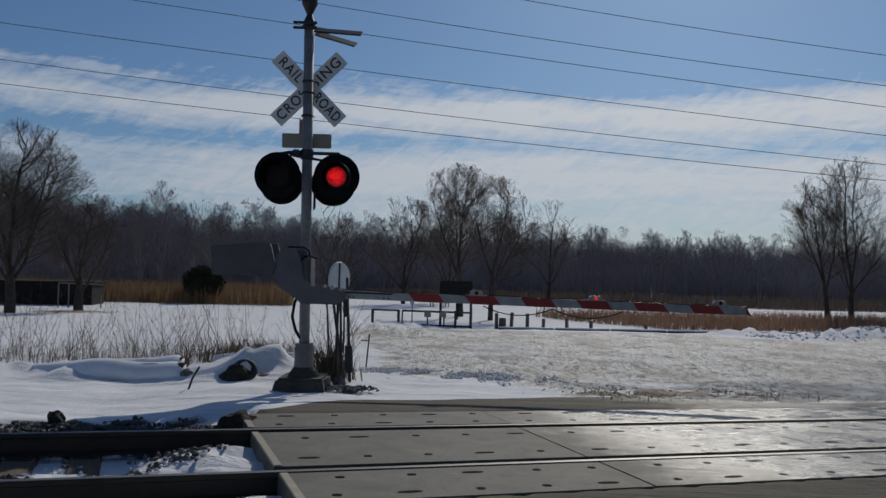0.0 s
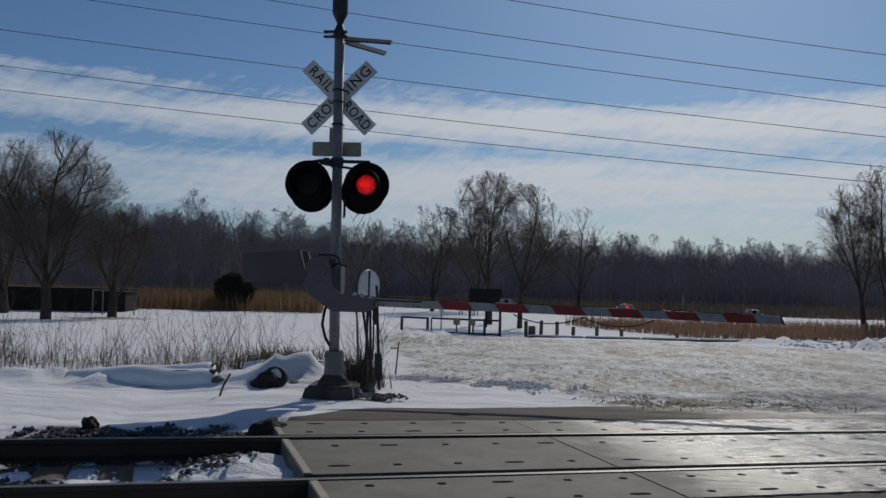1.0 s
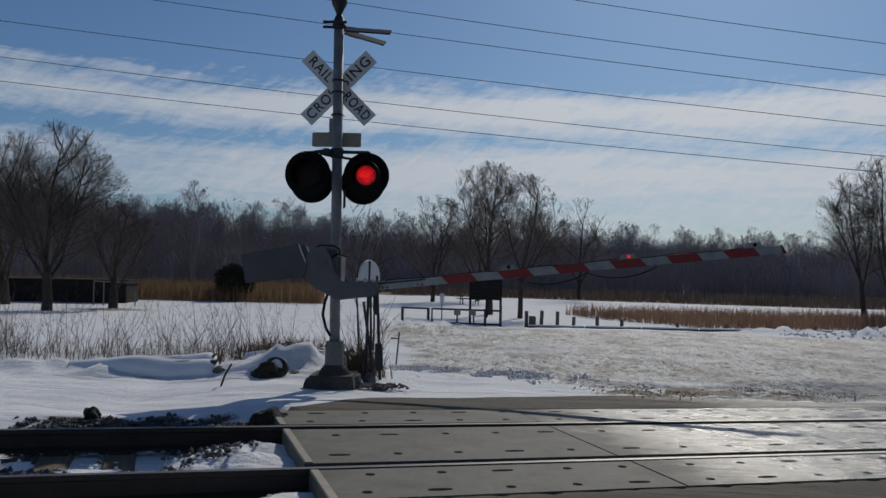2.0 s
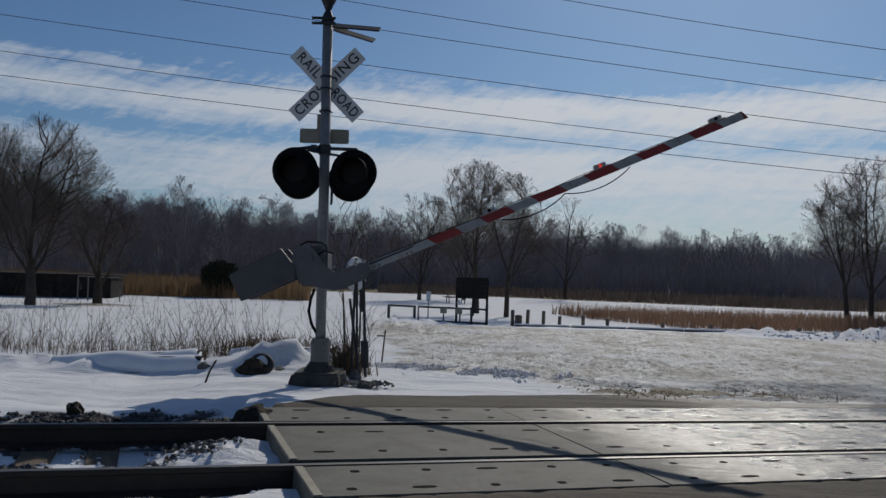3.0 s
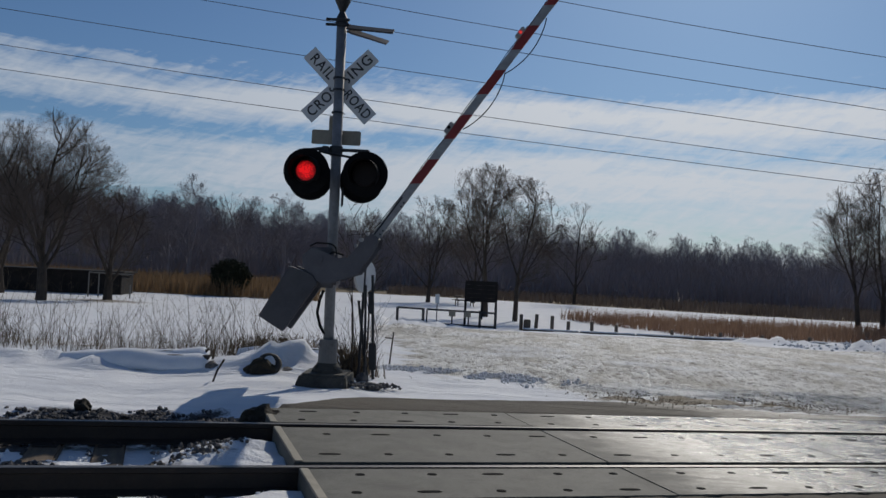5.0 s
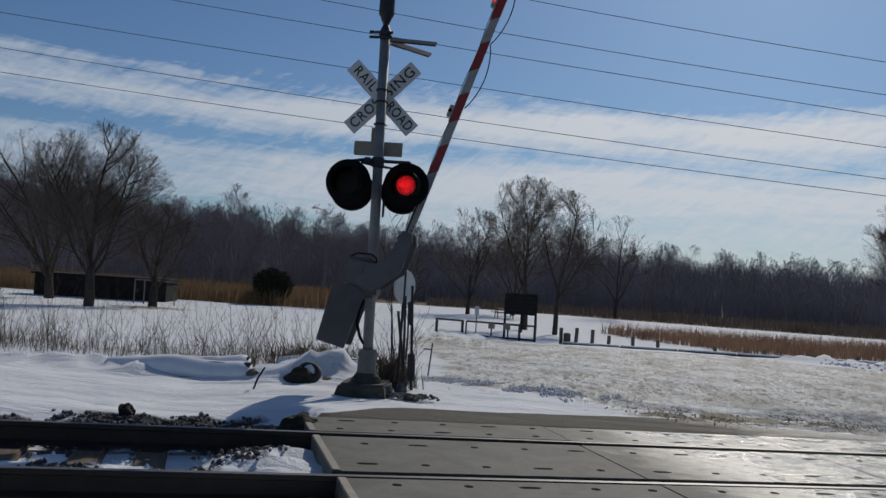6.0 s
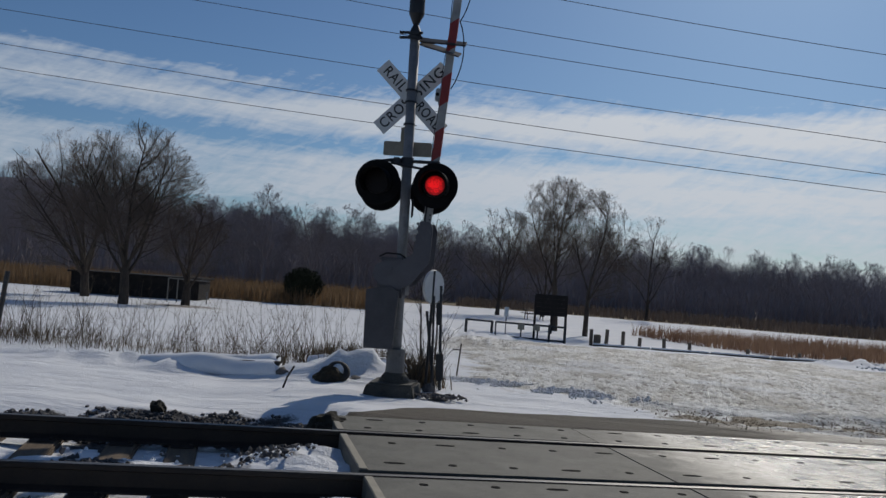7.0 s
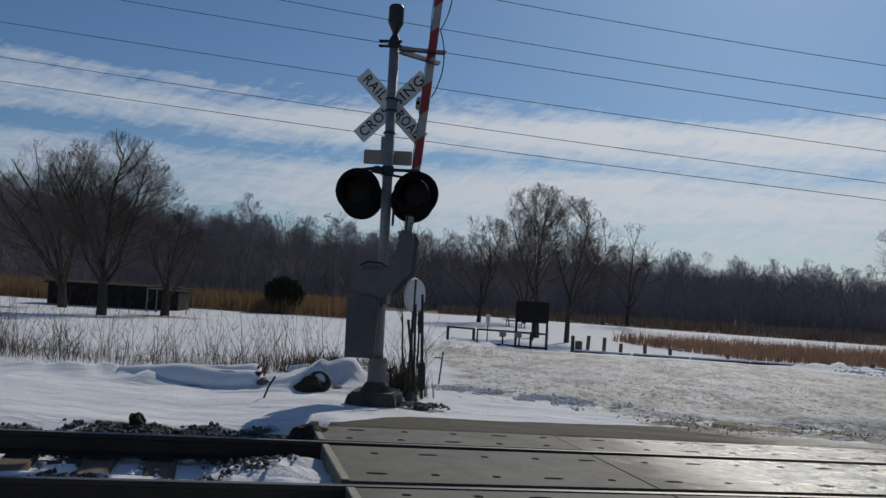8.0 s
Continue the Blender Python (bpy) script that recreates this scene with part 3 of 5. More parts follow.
def build_crossing():
    root = thing("crossing_surface", TRACK, "precast concrete crossing panels between and beside the rails", "crossing surface", kind="structure")
    rng = random.Random(7)
    length = 2.44
    rows = ((-0.80, -0.055), (0.14, GAUGE - 0.125), (GAUGE + 0.055, 2.27))
    for k in range(-0, 8):
        u0 = 0.07 + length * k
        for r, (v0, v1) in enumerate(rows):
            bm = bmesh.new()
            slab(bm, u0, u0 + length, v0, v1)
            p = part("concrete_panel", bm, WET_PANEL, root, "", pose(0, 0, rng.uniform(-0.004, 0.003)))
            # bolt pockets: shade of round holes and lifting slots painted as proud dark discs, two rows to a panel
            ys = (v0 + 0.2 * (v1 - v0), v0 + 0.78 * (v1 - v0))
            for row, vv in enumerate(ys):
                for j in range(5):
                    uu = u0 + 0.28 + 0.47 * j + (0.12 if row else 0.0)
                    if uu > u0 + length - 0.1:
                        continue
                    long_slot = (j + row * 2 + r) % 3 == 1
                    bm = bmesh.new()
                    ring = []
                    rx, ry = (0.085, 0.026) if long_slot else (0.034, 0.030)
                    for n in range(14):
                        an = 2 * math.pi * n / 14
                        ring.append((rx * math.copysign(abs(math.cos(an)) ** 0.7, math.cos(an)), ry * math.sin(an)))
                    lo = [bm.verts.new((x, y, -0.01)) for x, y in ring]
                    hi = [bm.verts.new((x * 0.96, y * 0.96, 0.0025)) for x, y in ring]
                    bm.faces.new(hi)
                    for n in range(14):
                        bm.faces.new((lo[n], lo[(n + 1) % 14], hi[(n + 1) % 14], hi[n]))
                    part("bolt_pocket", bm, POCKET_SHADE_SEAL, p, "", pose(uu + rng.uniform(-0.02, 0.02), vv, -0.002, 0, 0, rng.uniform(-3, 3)))
    # rubber flangeway strips either side of each rail
    for v in (-0.046, 0.058, 0.092, GAUGE - 0.092, GAUGE - 0.058, GAUGE + 0.046):
        bm = bmesh.new()
        box(bm, 9.8, v, -0.075 if abs(v - 0.75) > 0.7 else -0.095, 19.4, 0.012, 0.11, 0.003)
        part("flangeway_seal", bm, POCKET_SHADE_SEAL, root, "black rubber flangeway strip")
    # pale edge strips along the open end
    for v0, v1 in rows:
        strip = bmesh.new()
        box(strip, 0.105, (v0 + v1) / 2, -0.006, 0.06, v1 - v0 - 0.02, 0.02, 0.004)
        part("edge_strip", strip, SIGN_BACK, root, "pale worn edge strip")
    return root


# ---------------------------------------------------------------- bare trees
def grow_tree(seed, height, width, stems=4, first=0.2, base_r=0.16, per=(9, 7, 6, 6), lean=0.0, twig=0.006, cheap=False):
    """A bole that forks into leaders, limbs, branches and twigs, all held within a rounded crown.
    Returns two (verts, faces): wood and fine crown."""
    r = np.random.RandomState(seed)
    low = height * first * 0.75
    mid = np.array([lean * height, 0, (low + height) / 2])
    half = np.array([width / 2, width / 2, (height - low) / 2])

    def unit(a):
        return a / np.maximum(np.linalg.norm(a, axis=-1, keepdims=True), 1e-9)

    def reach(p, d, length):
        """Cut each length where the way would leave the crown."""
        q, w = (p - mid) / half, d / half
        a, b, c = (w * w).sum(1), (q * w).sum(1), (q * q).sum(1) - 1
        t = (-b + np.sqrt(np.maximum(b * b - a * c, 0))) / a
        return np.minimum(length, np.maximum(t, 0) * r.uniform(0.84, 1.16, len(p)))

    def paths(p, d, length, n, wander, lift):
        pts = [p]
        for _ in range(n):
            d = unit(d + r.normal(0, wander, d.shape) + np.array([0, 0, lift]))
            pts.append(pts[-1] + d * (length / n)[:, None])
        return np.stack(pts, 1)

    def tubes(store, pts, r0, r1, sides):
        n, k = pts.shape[:2]
        t = unit(np.gradient(pts, axis=1))
        a = unit(np.cross(t, np.array([0.31, 0.87, 0.21])))
        b = np.cross(t, a)
        rad = r0[:, None] + (r1 - r0)[:, None] * np.linspace(0, 1, k)
        an = 2 * np.pi * np.arange(sides) / sides
        ring = pts[:, :, None] + (a[:, :, None] * np.cos(an)[:, None] + b[:, :, None] * np.sin(an)[:, None]) * rad[:, :, None, None]
        i = (len(store[0]) + np.arange(n * k * sides)).reshape(n, k, sides)
        j = np.roll(i, -1, axis=2)
        store[1].extend(np.stack([i[:, :-1], j[:, :-1], j[:, 1:], i[:, 1:]], -1).reshape(-1, 4).tolist())
        store[0].extend(ring.reshape(-1, 3).tolist())

    def kids(pts, length, each, f0, angle, ratio):
        n, k = pts.shape[0], pts.shape[1] - 1
        f = f0 + (1 - f0) * (np.arange(each) + r.rand(n, each)) / each
        i = np.minimum((f * k).astype(int), k - 1)
        row = np.arange(n)[:, None]
        a, b = pts[row, i], pts[row, i + 1]
        p = (a + (b - a) * (f * k - i)[..., None]).reshape(-1, 3)
        t = unit(b - a).reshape(-1, 3)
        side = unit(np.cross(t, r.normal(0, 1, t.shape)))
        turn = r.normal(angle, 0.18, len(t))[:, None]
        size = (length[:, None] * ratio * (1.15 - 0.55 * f)).reshape(-1) * r.uniform(0.65, 1.3, len(t))
        return p, unit(t * np.cos(turn) + side * np.sin(turn) + np.array([0, 0, 0.12])), size

    wood, fine = ([], []), ([], [])
    fork = height * first
    bole = paths(np.array([[0, 0, -0.15]]), np.array([[lean, 0, 1.0]]), np.array([fork + 0.15]), 4, 0.03, 0.03)
    tubes(wood, bole, np.array([base_r * 1.2]), np.array([base_r * 0.86]), 5 if cheap else 9)
    az = r.uniform(0, 6.28) + 2 * np.pi * np.arange(stems) / max(stems - 1, 1) + r.uniform(-0.35, 0.35, stems)
    tilt = np.arctan(width * 0.62 / (height - fork)) * r.uniform(0.45, 1.25, stems)
    tilt[0] = 0.05
    d = unit(np.stack([np.cos(az) * np.sin(tilt) + lean, np.sin(az) * np.sin(tilt), np.cos(tilt)], -1))
    p = bole[0][np.where(np.arange(stems) % 2, 3, 4)]
    length = reach(p, d, np.full(stems, height - fork)) * 0.90
    pts = paths(p, d, length, 5 if cheap else 9, 0.07, 0.022)
    thick = base_r * np.where(np.arange(stems) == 0, 0.60, r.uniform(0.34, 0.48, stems))
    tubes(wood, pts, thick, thick * 0.12, 4 if cheap else 6)
    wide = thick
    for lvl, (each, f0, angle, ratio, seg, sides) in enumerate(((per[0], 0.08, 0.80, 0.52, 5, 4), (per[1], 0.12, 0.76, 0.54, 4, 3), (per[2], 0.12, 0.74, 0.58, 3, 3))):
        p, d, size = kids(pts, length, each, f0, angle, ratio)
        length = reach(p, d, size)
        keep = length > 0.42 * size
        p, d, length, wide = p[keep], d[keep], length[keep], np.repeat(wide, each)[keep]
        pts = paths(p, d, length, max(seg - 2, 2) if cheap else seg, 0.11, 0.045)
        wide = np.maximum(wide * 0.30, twig * (1.9, 1.3, 0.95)[lvl])
        tubes(wood if lvl == 0 else fine, pts, wide, np.maximum(wide * 0.35, twig * 0.6), 3 if cheap else sides)
    # last twigs: slender spikes
    p, d, size = kids(pts, length, per[3], 0.1, 0.66, 0.75)
    size = np.maximum(size, 0.12)[:, None]
    side = unit(np.cross(d, r.normal(0, 1, d.shape))) * twig * 0.85
    other = np.cross(d, side)
    k = len(fine[0]) + 5 * np.arange(len(p))[:, None]
    fine[0].extend(np.stack([p - side, p + side, p + d * size, p - other, p + other], 1).reshape(-1, 3).tolist())
    fine[1].extend((k + np.array([0, 1, 2])).tolist())
    if not cheap:
        fine[1].extend((k + np.array([3, 4, 2])).tolist())
    return wood, fine


def add_tree(name, label, x, y, seed, height, width, group="", **kw):
    wood, fine = grow_tree(seed, height, width, **kw)
    root = thing(name, pose(x, y, ground_z(x, y)), label, "tree", group)
    # the farthest trees take the wood colour with haze painted in
    bark, twigs = (HAZED_WOOD, HAZED_WOOD) if y > 85 else (BARK, TWIG)
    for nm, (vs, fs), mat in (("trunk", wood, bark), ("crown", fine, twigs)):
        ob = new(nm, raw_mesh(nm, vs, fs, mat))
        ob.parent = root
    return root


def build_trees():
    add_tree("bare_tree", "large bare broad-crowned tree in a snowy field", -22.9, 44.2, 11, 10.2, 8.4, stems=7, base_r=0.25, first=0.20, per=(14, 9, 7, 4), twig=0.0050)
    add_tree("bare_tree", "bare spreading tree with several upright limbs beside a shed", -28.2, 49.5, 12, 10.6, 9.0, stems=8, base_r=0.25, first=0.14, per=(10, 7, 6, 4), lean=-0.06, twig=0.0055)
    add_tree("bare_tree", "small leaning bare tree with low limbs in snow", -20.7, 47.5, 13, 6.2, 5.4, stems=4, base_r=0.24, first=0.2)
    add_tree("tall_bare_tree", "tall bare tree with rusty seed heads in its crown", 1.1, 50.5, 21, 9.4, 5.6, stems=4, base_r=0.17, first=0.32, lean=-0.02, per=(12, 8, 7, 4), twig=0.0052)
    add_tree("tall_bare_tree", "tall bare tree with a clear lower trunk", 2.75, 47.5, 22, 8.3, 5.8, stems=4, base_r=0.13, first=0.30, lean=0.02, per=(12, 8, 7, 4), twig=0.0052)
    add_tree("bare_tree", "bare multi-stemmed tree at the wood's edge", -3.2, 68, 23, 8.8, 7.4, stems=5, base_r=0.17, first=0.12, twig=0.0075, per=(8, 6, 6, 4))
    add_tree("bare_tree", "bare spreading tree at the wood's edge", 0.5, 71, 26, 9.0, 7.0, stems=5, base_r=0.16, first=0.12, twig=0.0075, per=(8, 6, 6, 4))
    add_tree("bare_tree", "pale bare tree at the wood's edge", 10.2, 80, 24, 10.0, 6.4, stems=4, base_r=0.15, first=0.2, twig=0.008, per=(7, 6, 5, 4))
    add_tree("bare_tree", "slim bare tree with upswept limbs beside russet grass", 24.4, 52.8, 31, 9.6, 5.6, stems=3, base_r=0.14, first=0.24, lean=-0.03, per=(12, 8, 7, 4), twig=0.0052)
    add_tree("bare_tree", "slim bare tree with upswept limbs beside russet grass", 26.2, 53.4, 32, 11.0, 6.4, stems=4, base_r=0.16, first=0.22, lean=0.02, per=(12, 8, 7, 4), twig=0.0052)
    for k, (x, y, h, w) in enumerate(((-29.8, 88, 11.8, 6.8), (-25.0, 90, 11.5, 6.4), (-20.0, 89, 10.4, 6.6), (-33.5, 92, 9.8, 6.0))):
        add_tree("far_bare_tree", "bare tree standing above the dark woodland", x, y, 40 + k, h, w, "trees above the woodland", stems=4, base_r=0.2, first=0.25, twig=0.0095, per=(8, 6, 6, 4))
    # slim saplings behind the signal
    for k, (x, y, h) in enumerate(((-2.42, 18.0, 3.9), (-2.14, 18.3, 3.7), (-2.30, 18.4, 3.1))):
        add_tree("sapling", "slim bare sapling in the snow", x, y, 60 + k, h, 1.1, "saplings", stems=2, base_r=0.020, first=0.3, per=(9, 4, 2, 1), twig=0.0042)


def build_woods():
    """The far woodland, one dense mass of bare trees on rising ground."""
    variants = []
    for k in range(9):
        w, f = grow_tree(100 + k, 10.0, 6.4 + 0.5 * (k % 5), stems=3 + k % 2, base_r=0.13, first=0.16 + 0.02 * (k % 4), per=(7, 5, 5, 3), twig=0.013, cheap=True)
        vs = np.array(w[0] + f[0])
        tri = lambda q: [tuple(q)] if len(q) == 3 else [(q[0], q[1], q[2]), (q[0], q[2], q[3])]
        fs = np.array([t for q in w[1] for t in tri(q)] + [tuple(i + len(w[0]) for i in t) for q in f[1] for t in tri(q)])
        variants.append((vs, fs))
    rng = random.Random(5)
    allv, allf, off = [], [], 0

    def plant(x, y, h):
        nonlocal off
        vs, fs = rng.choice(variants)
        a, s = rng.uniform(0, 6.283), h / 10.0
        c, n = math.cos(a) * s, math.sin(a) * s
        p = np.stack([vs[:, 0] * c - vs[:, 1] * n + x, vs[:, 0] * n + vs[:, 1] * c + y, vs[:, 2] * s * 1.0 + ground_z(x, y)], -1)
        allv.append(p)
        allf.append(fs + off)
        off += len(p)
    for k in range(250):
        y = 98 + 75 * rng.random() ** 1.3
        b = radians(rng.uniform(-41, 33))
        plant(y * math.tan(b), y, rng.uniform(6.0, 10.0))
    for k in range(110):
        y = rng.uniform(112, 175)
        b = radians(rng.uniform(-42, -9))
        plant(y * math.tan(b), y, rng.uniform(7.5, 11.0))
    for k in range(130):
        y = rng.uniform(165, 268)
        b = radians(rng.uniform(-42, -17))
        plant(y * math.tan(b), y, rng.uniform(5.5, 8.5))
    me = raw_mesh("woodland", np.concatenate(allv), np.concatenate(allf).tolist(), HAZED_WOOD)
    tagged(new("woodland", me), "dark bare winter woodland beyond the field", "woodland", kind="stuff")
    # brush under the trees, in the same haze-paled colour
    n = 42000
    r = np.random.RandomState(3)
    y = 95 + 165 * r.rand(n) ** 1.5
    x = y * np.tan(np.radians(r.uniform(-42, 34, n)))
    h = r.uniform(1.2, 5.0, n) + 1.6 * (y > 125) * r.rand(n)
    blades("woodland_brush", x, y, h, r.uniform(0.06, 0.16, n), 0.35, HAZED_WOOD, "dense leafless brush under the woodland", "brush", 8)


def blades(name, x, y, h, w, lean, material, label, category, seed):
    """Many thin bent blades on the ground, one object of stuff."""
    r = np.random.RandomState(seed)
    n = len(x)
    z = lay(x, y) - 0.03
    a = r.uniform(0, np.pi, n)
    dx, dy = np.cos(a) * w / 2, np.sin(a) * w / 2
    lx, ly = r.normal(0, lean, n) * h, r.normal(0, lean, n) * h
    p = np.empty((n, 5, 3))
    p[:, 0] = np.stack([x - dx, y - dy, z], -1)
    p[:, 1] = np.stack([x + dx, y + dy, z], -1)
    p[:, 2] = np.stack([x + dx * 0.8 + lx * 0.35, y + dy * 0.8 + ly * 0.35, z + h * 0.6], -1)
    p[:, 3] = np.stack([x - dx * 0.8 + lx * 0.35, y - dy * 0.8 + ly * 0.35, z + h * 0.6], -1)
    p[:, 4] = np.stack([x + lx, y + ly, z + h], -1)
    base = (np.arange(n) * 5)[:, None]
    quads = (base + np.array([0, 1, 2, 3])).tolist()
    tris = (base + np.array([3, 2, 4])).tolist()
    me = raw_mesh(name, p.reshape(-1, 3), quads + tris, material)
    return tagged(new(name, me), label, category, kind="stuff")


def build_grass():
    r = np.random.RandomState(11)
    n = 16000
    y = 59.5 + 26 * r.rand(n) ** 1.4
    x = -62 + 56 * r.rand(n) * np.clip(y / 62, 1, 1.4)
    keep = x < -0.178 * y
    x, y = x[keep], y[keep]
    blades("tall_tan_grass", x, y, r.uniform(0.9, 1.6, len(x)), r.uniform(0.04, 0.09, len(x)), 0.12, TAN_GRASS,
           "tall dry tan grass along the field", "grass", 12)
    n = 17000
    y = 40.3 + 13 * r.rand(n)
    left = 11.5 - 5.6 * np.clip((y - 41) / 11, 0, 1)
    x = left + 34 * r.rand(n) ** 1.1
    blades("russet_grass", x, y, r.uniform(0.35, 0.95, n), r.uniform(0.015, 0.04, n), 0.16, RED_GRASS,
           "russet dry grass between the lot and the field", "grass", 13)
    n = 15000
    x = -8 + 85 * r.rand(n)
    y = 82 - 10 * np.clip(x / 30, 0, 1) + 18 * r.rand(n)
    blades("brown_reeds", x, y, r.uniform(0.4, 1.1, n), r.uniform(0.05, 0.10, n), 0.14, REED,
           "brown reeds before the woodland", "reeds", 14)


# ---------------------------------------------------------------- dry weeds beside the track
def build_weeds():
    rng = random.Random(21)
    vs, fs = [], []

    def stem(p, d, length, r, n):
        pts = [p]
        for _ in range(n):
            d = (d + Vector((rng.gauss(0, 0.12), rng.gauss(0, 0.12), rng.gauss(-0.02, 0.08)))).normalized()
            p = p + d * length / n
            pts.append(p)
        start = len(vs)
        for i, q in enumerate(pts):
            rr = r * (1 - 0.7 * i / n)
            for k in range(3):
                an = 2.094 * k
                vs.append(q + Vector((math.cos(an) * rr, math.sin(an) * rr, 0)))
        for i in range(n):
            for k in range(3):
                fs.append((start + i * 3 + k, start + i * 3 + (k + 1) % 3, start + i * 3 + 3 + (k + 1) % 3, start + i * 3 + 3 + k))
        return pts, d
    for k in range(620):
        cl = rng.choice(((-8.6, 14.2), (-7.2, 13.7), (-6.0, 14.0), (-5.0, 14.3), (-4.4, 13.8), (-3.6, 14.4), (-9.8, 14.6), (-11.2, 15.2), (-12.6, 15.8)))
        x, y = rng.gauss(cl[0], 0.6), cl[1] - 0.6 + abs(rng.gauss(0, 1.2))
        if y < 12.9:
            continue
        p = Vector((x, y, ground_z(x, y) - 0.04))
        h = 0.2 + 1.25 * rng.random() ** 1.9
        pts, d = stem(p, Vector((rng.gauss(0, 0.33), rng.gauss(0, 0.25), 1)).normalized(), h, rng.uniform(0.003, 0.0058), 5)
        for _ in range(rng.randint(3, 11)):
            i = rng.randint(2, 5)
            stem(pts[i], Vector((rng.gauss(0, 0.7), rng.gauss(0, 0.6), rng.uniform(0.2, 1))).normalized(), rng.uniform(0.08, 0.36), 0.0024, 3)
    me = raw_mesh("dry_weeds", vs, fs, WEED)
    tagged(new("dry_weeds", me), "tangle of dry brown weeds standing in the snow", "weeds", kind="stuff")
    n = 1200
    r = np.random.RandomState(5)
    x = np.concatenate([r.uniform(-14, -3.6, n), r.normal(-3.2, 0.5, 900), r.normal(-10.5, 1.5, 900)])
    y = 14.4 + r.normal(0, 0.55, len(x)) + 0.08 * np.clip(-x - 8, 0, 9)
    blades("dry_grass_tufts", x, y, r.uniform(0.08, 0.42, len(x)), r.uniform(0.004, 0.010, len(x)), 0.35, WEED,
           "low tufts of dry grass in the snow", "grass", 6)


# ---------------------------------------------------------------- crossing signal with its gate
SIG = Vector((-1.72, 10.5, -0.06))      # foot of the mast
HUB = Vector((-0.133, 0.0, 1.565))      # gate shaft, from the foot
ARM_TURN = [(0.0, 0.0), (1.4, 0.0), (1.6, 0.8), (1.7, 2.4), (2.0, 7.5), (2.4, 14.4), (2.8, 21.4), (3.0, 24.9), (3.5, 32.9), (3.9, 39.5),
            (4.5, 49.0), (5.0, 57.0), (5.5, 64.9), (6.0, 72.7), (6.5, 79.9), (7.0, 87.2), (7.3, 87.6), (7.6, 87.1), (8.0, 87.0)]
LEFT_ON = [(0.13, 0.66), (1.27, 1.85), (2.42, 2.9), (3.68, 4.3), (4.9, 5.45), (6.1, 6.65), (7.22, 7.58)]
RIGHT_ON = [(0.0, 0.08), (0.68, 1.25), (1.87, 2.40), (3.08, 3.66), (4.32, 4.88), (5.57, 6.05), (6.66, 7.2)]


def text_mesh(body, size, width, depth=0.002):
    cu = bpy.data.curves.new("letters", "FONT")
    cu.body, cu.size, cu.extrude, cu.align_x, cu.align_y = body, size, depth, "CENTER", "CENTER"
    cu.space_character, cu.offset = 1.16, 0.002
    ob = bpy.data.objects.new("letters", cu)
    scene.collection.objects.link(ob)
    dg = bpy.context.evaluated_depsgraph_get()
    me = bpy.data.meshes.new_from_object(ob.evaluated_get(dg))
    bpy.data.objects.remove(ob)
    xs = [v.co.x for v in me.vertices]
    mid, k = (min(xs) + max(xs)) / 2, width / (max(xs) - min(xs))
    for v in me.vertices:
        v.co.x = (v.co.x - mid) * k
    me.materials.clear()
    me.materials.append(SIGN_BLACK)
    return me


def build_lamp(root, x, z, side):
    """A round black background with its hood, lens and red light unit, facing the road."""
    bm = bmesh.new()
    face = pose(0, 0, 0, 90, 0, 0)
    ret = bmesh.ops.create_cone(bm, cap_ends=True, segments=40, radius1=0.27, radius2=0.287, depth=0.025)
    bmesh.ops.transform(bm, matrix=face, verts=ret["verts"])
    bmesh.ops.bevel(bm, geom=[e for e in bm.edges if e.calc_length() < 0.08], offset=0.004, segments=1, affect="EDGES")
    rod(bm, (0, 0.02, 0), (0, 0.16, 0), 0.17, 0.12, 24)
    # the twin flasher behind, facing the other way along the road
    back = bmesh.new()
    ret = bmesh.ops.create_cone(back, cap_ends=True, segments=40, radius1=0.285, radius2=0.268, depth=0.025)
    bmesh.ops.transform(back, matrix=pose(-0.033 if side < 0 else -0.10, 0.42, -0.045, 90, 0, 0), verts=ret["verts"])
    rod(back, (-0.03 if side < 0 else -0.09, 0.26, -0.04), (-0.033 if side < 0 else -0.10, 0.41, -0.045), 0.12, 0.17, 24)
    lamp = part("signal_lamp", bm, BLACK, root, "round black flasher with a hooded red lens", pose(x, -0.26, z))
    part("rear_flasher", back, BLACK, lamp, "back of the flasher facing the other way")
    # hood: a tube cut away below
    bm = bmesh.new()
    n, ln = 30, 0.34
    rows = []
    for k in range(n + 1):
        an = radians(-40 + 260 * k / n)
        cut = 0.55 + 0.45 * min(1.0, max(0.0, (math.sin(an) + 0.65) / 1.0))
        rows.append([bm.verts.new((math.cos(an) * rr, -yy * ln * cut - 0.012, math.sin(an) * rr - 0.02 * yy)) for yy, rr in
                     ((0, 0.185), (0.5, 0.183), (1, 0.180), (1, 0.174), (0.5, 0.177), (0, 0.179))])
    for a, b in zip(rows, rows[1:]):
        for k in range(5):
            bm.faces.new((a[k], b[k], b[k + 1], a[k + 1]))
    bmesh.ops.recalc_face_normals(bm, faces=bm.faces)
    part("hood", bm, BLACK, lamp, "", None, True)
    bm = bmesh.new()
    rod(bm, (0, -0.013, 0), (0, -0.035, 0), 0.152, 0.148, 32)
    part("lens", bm, LENS, lamp, "dark red lens")
    # the light unit travels forward out of the lens ring for each flash
    bm = bmesh.new()
    rod(bm, (0, -0.002, 0), (0, 0.004, 0), 0.122, None, 32)
    return part("light_unit", bm, LED, lamp, "glowing red light unit")


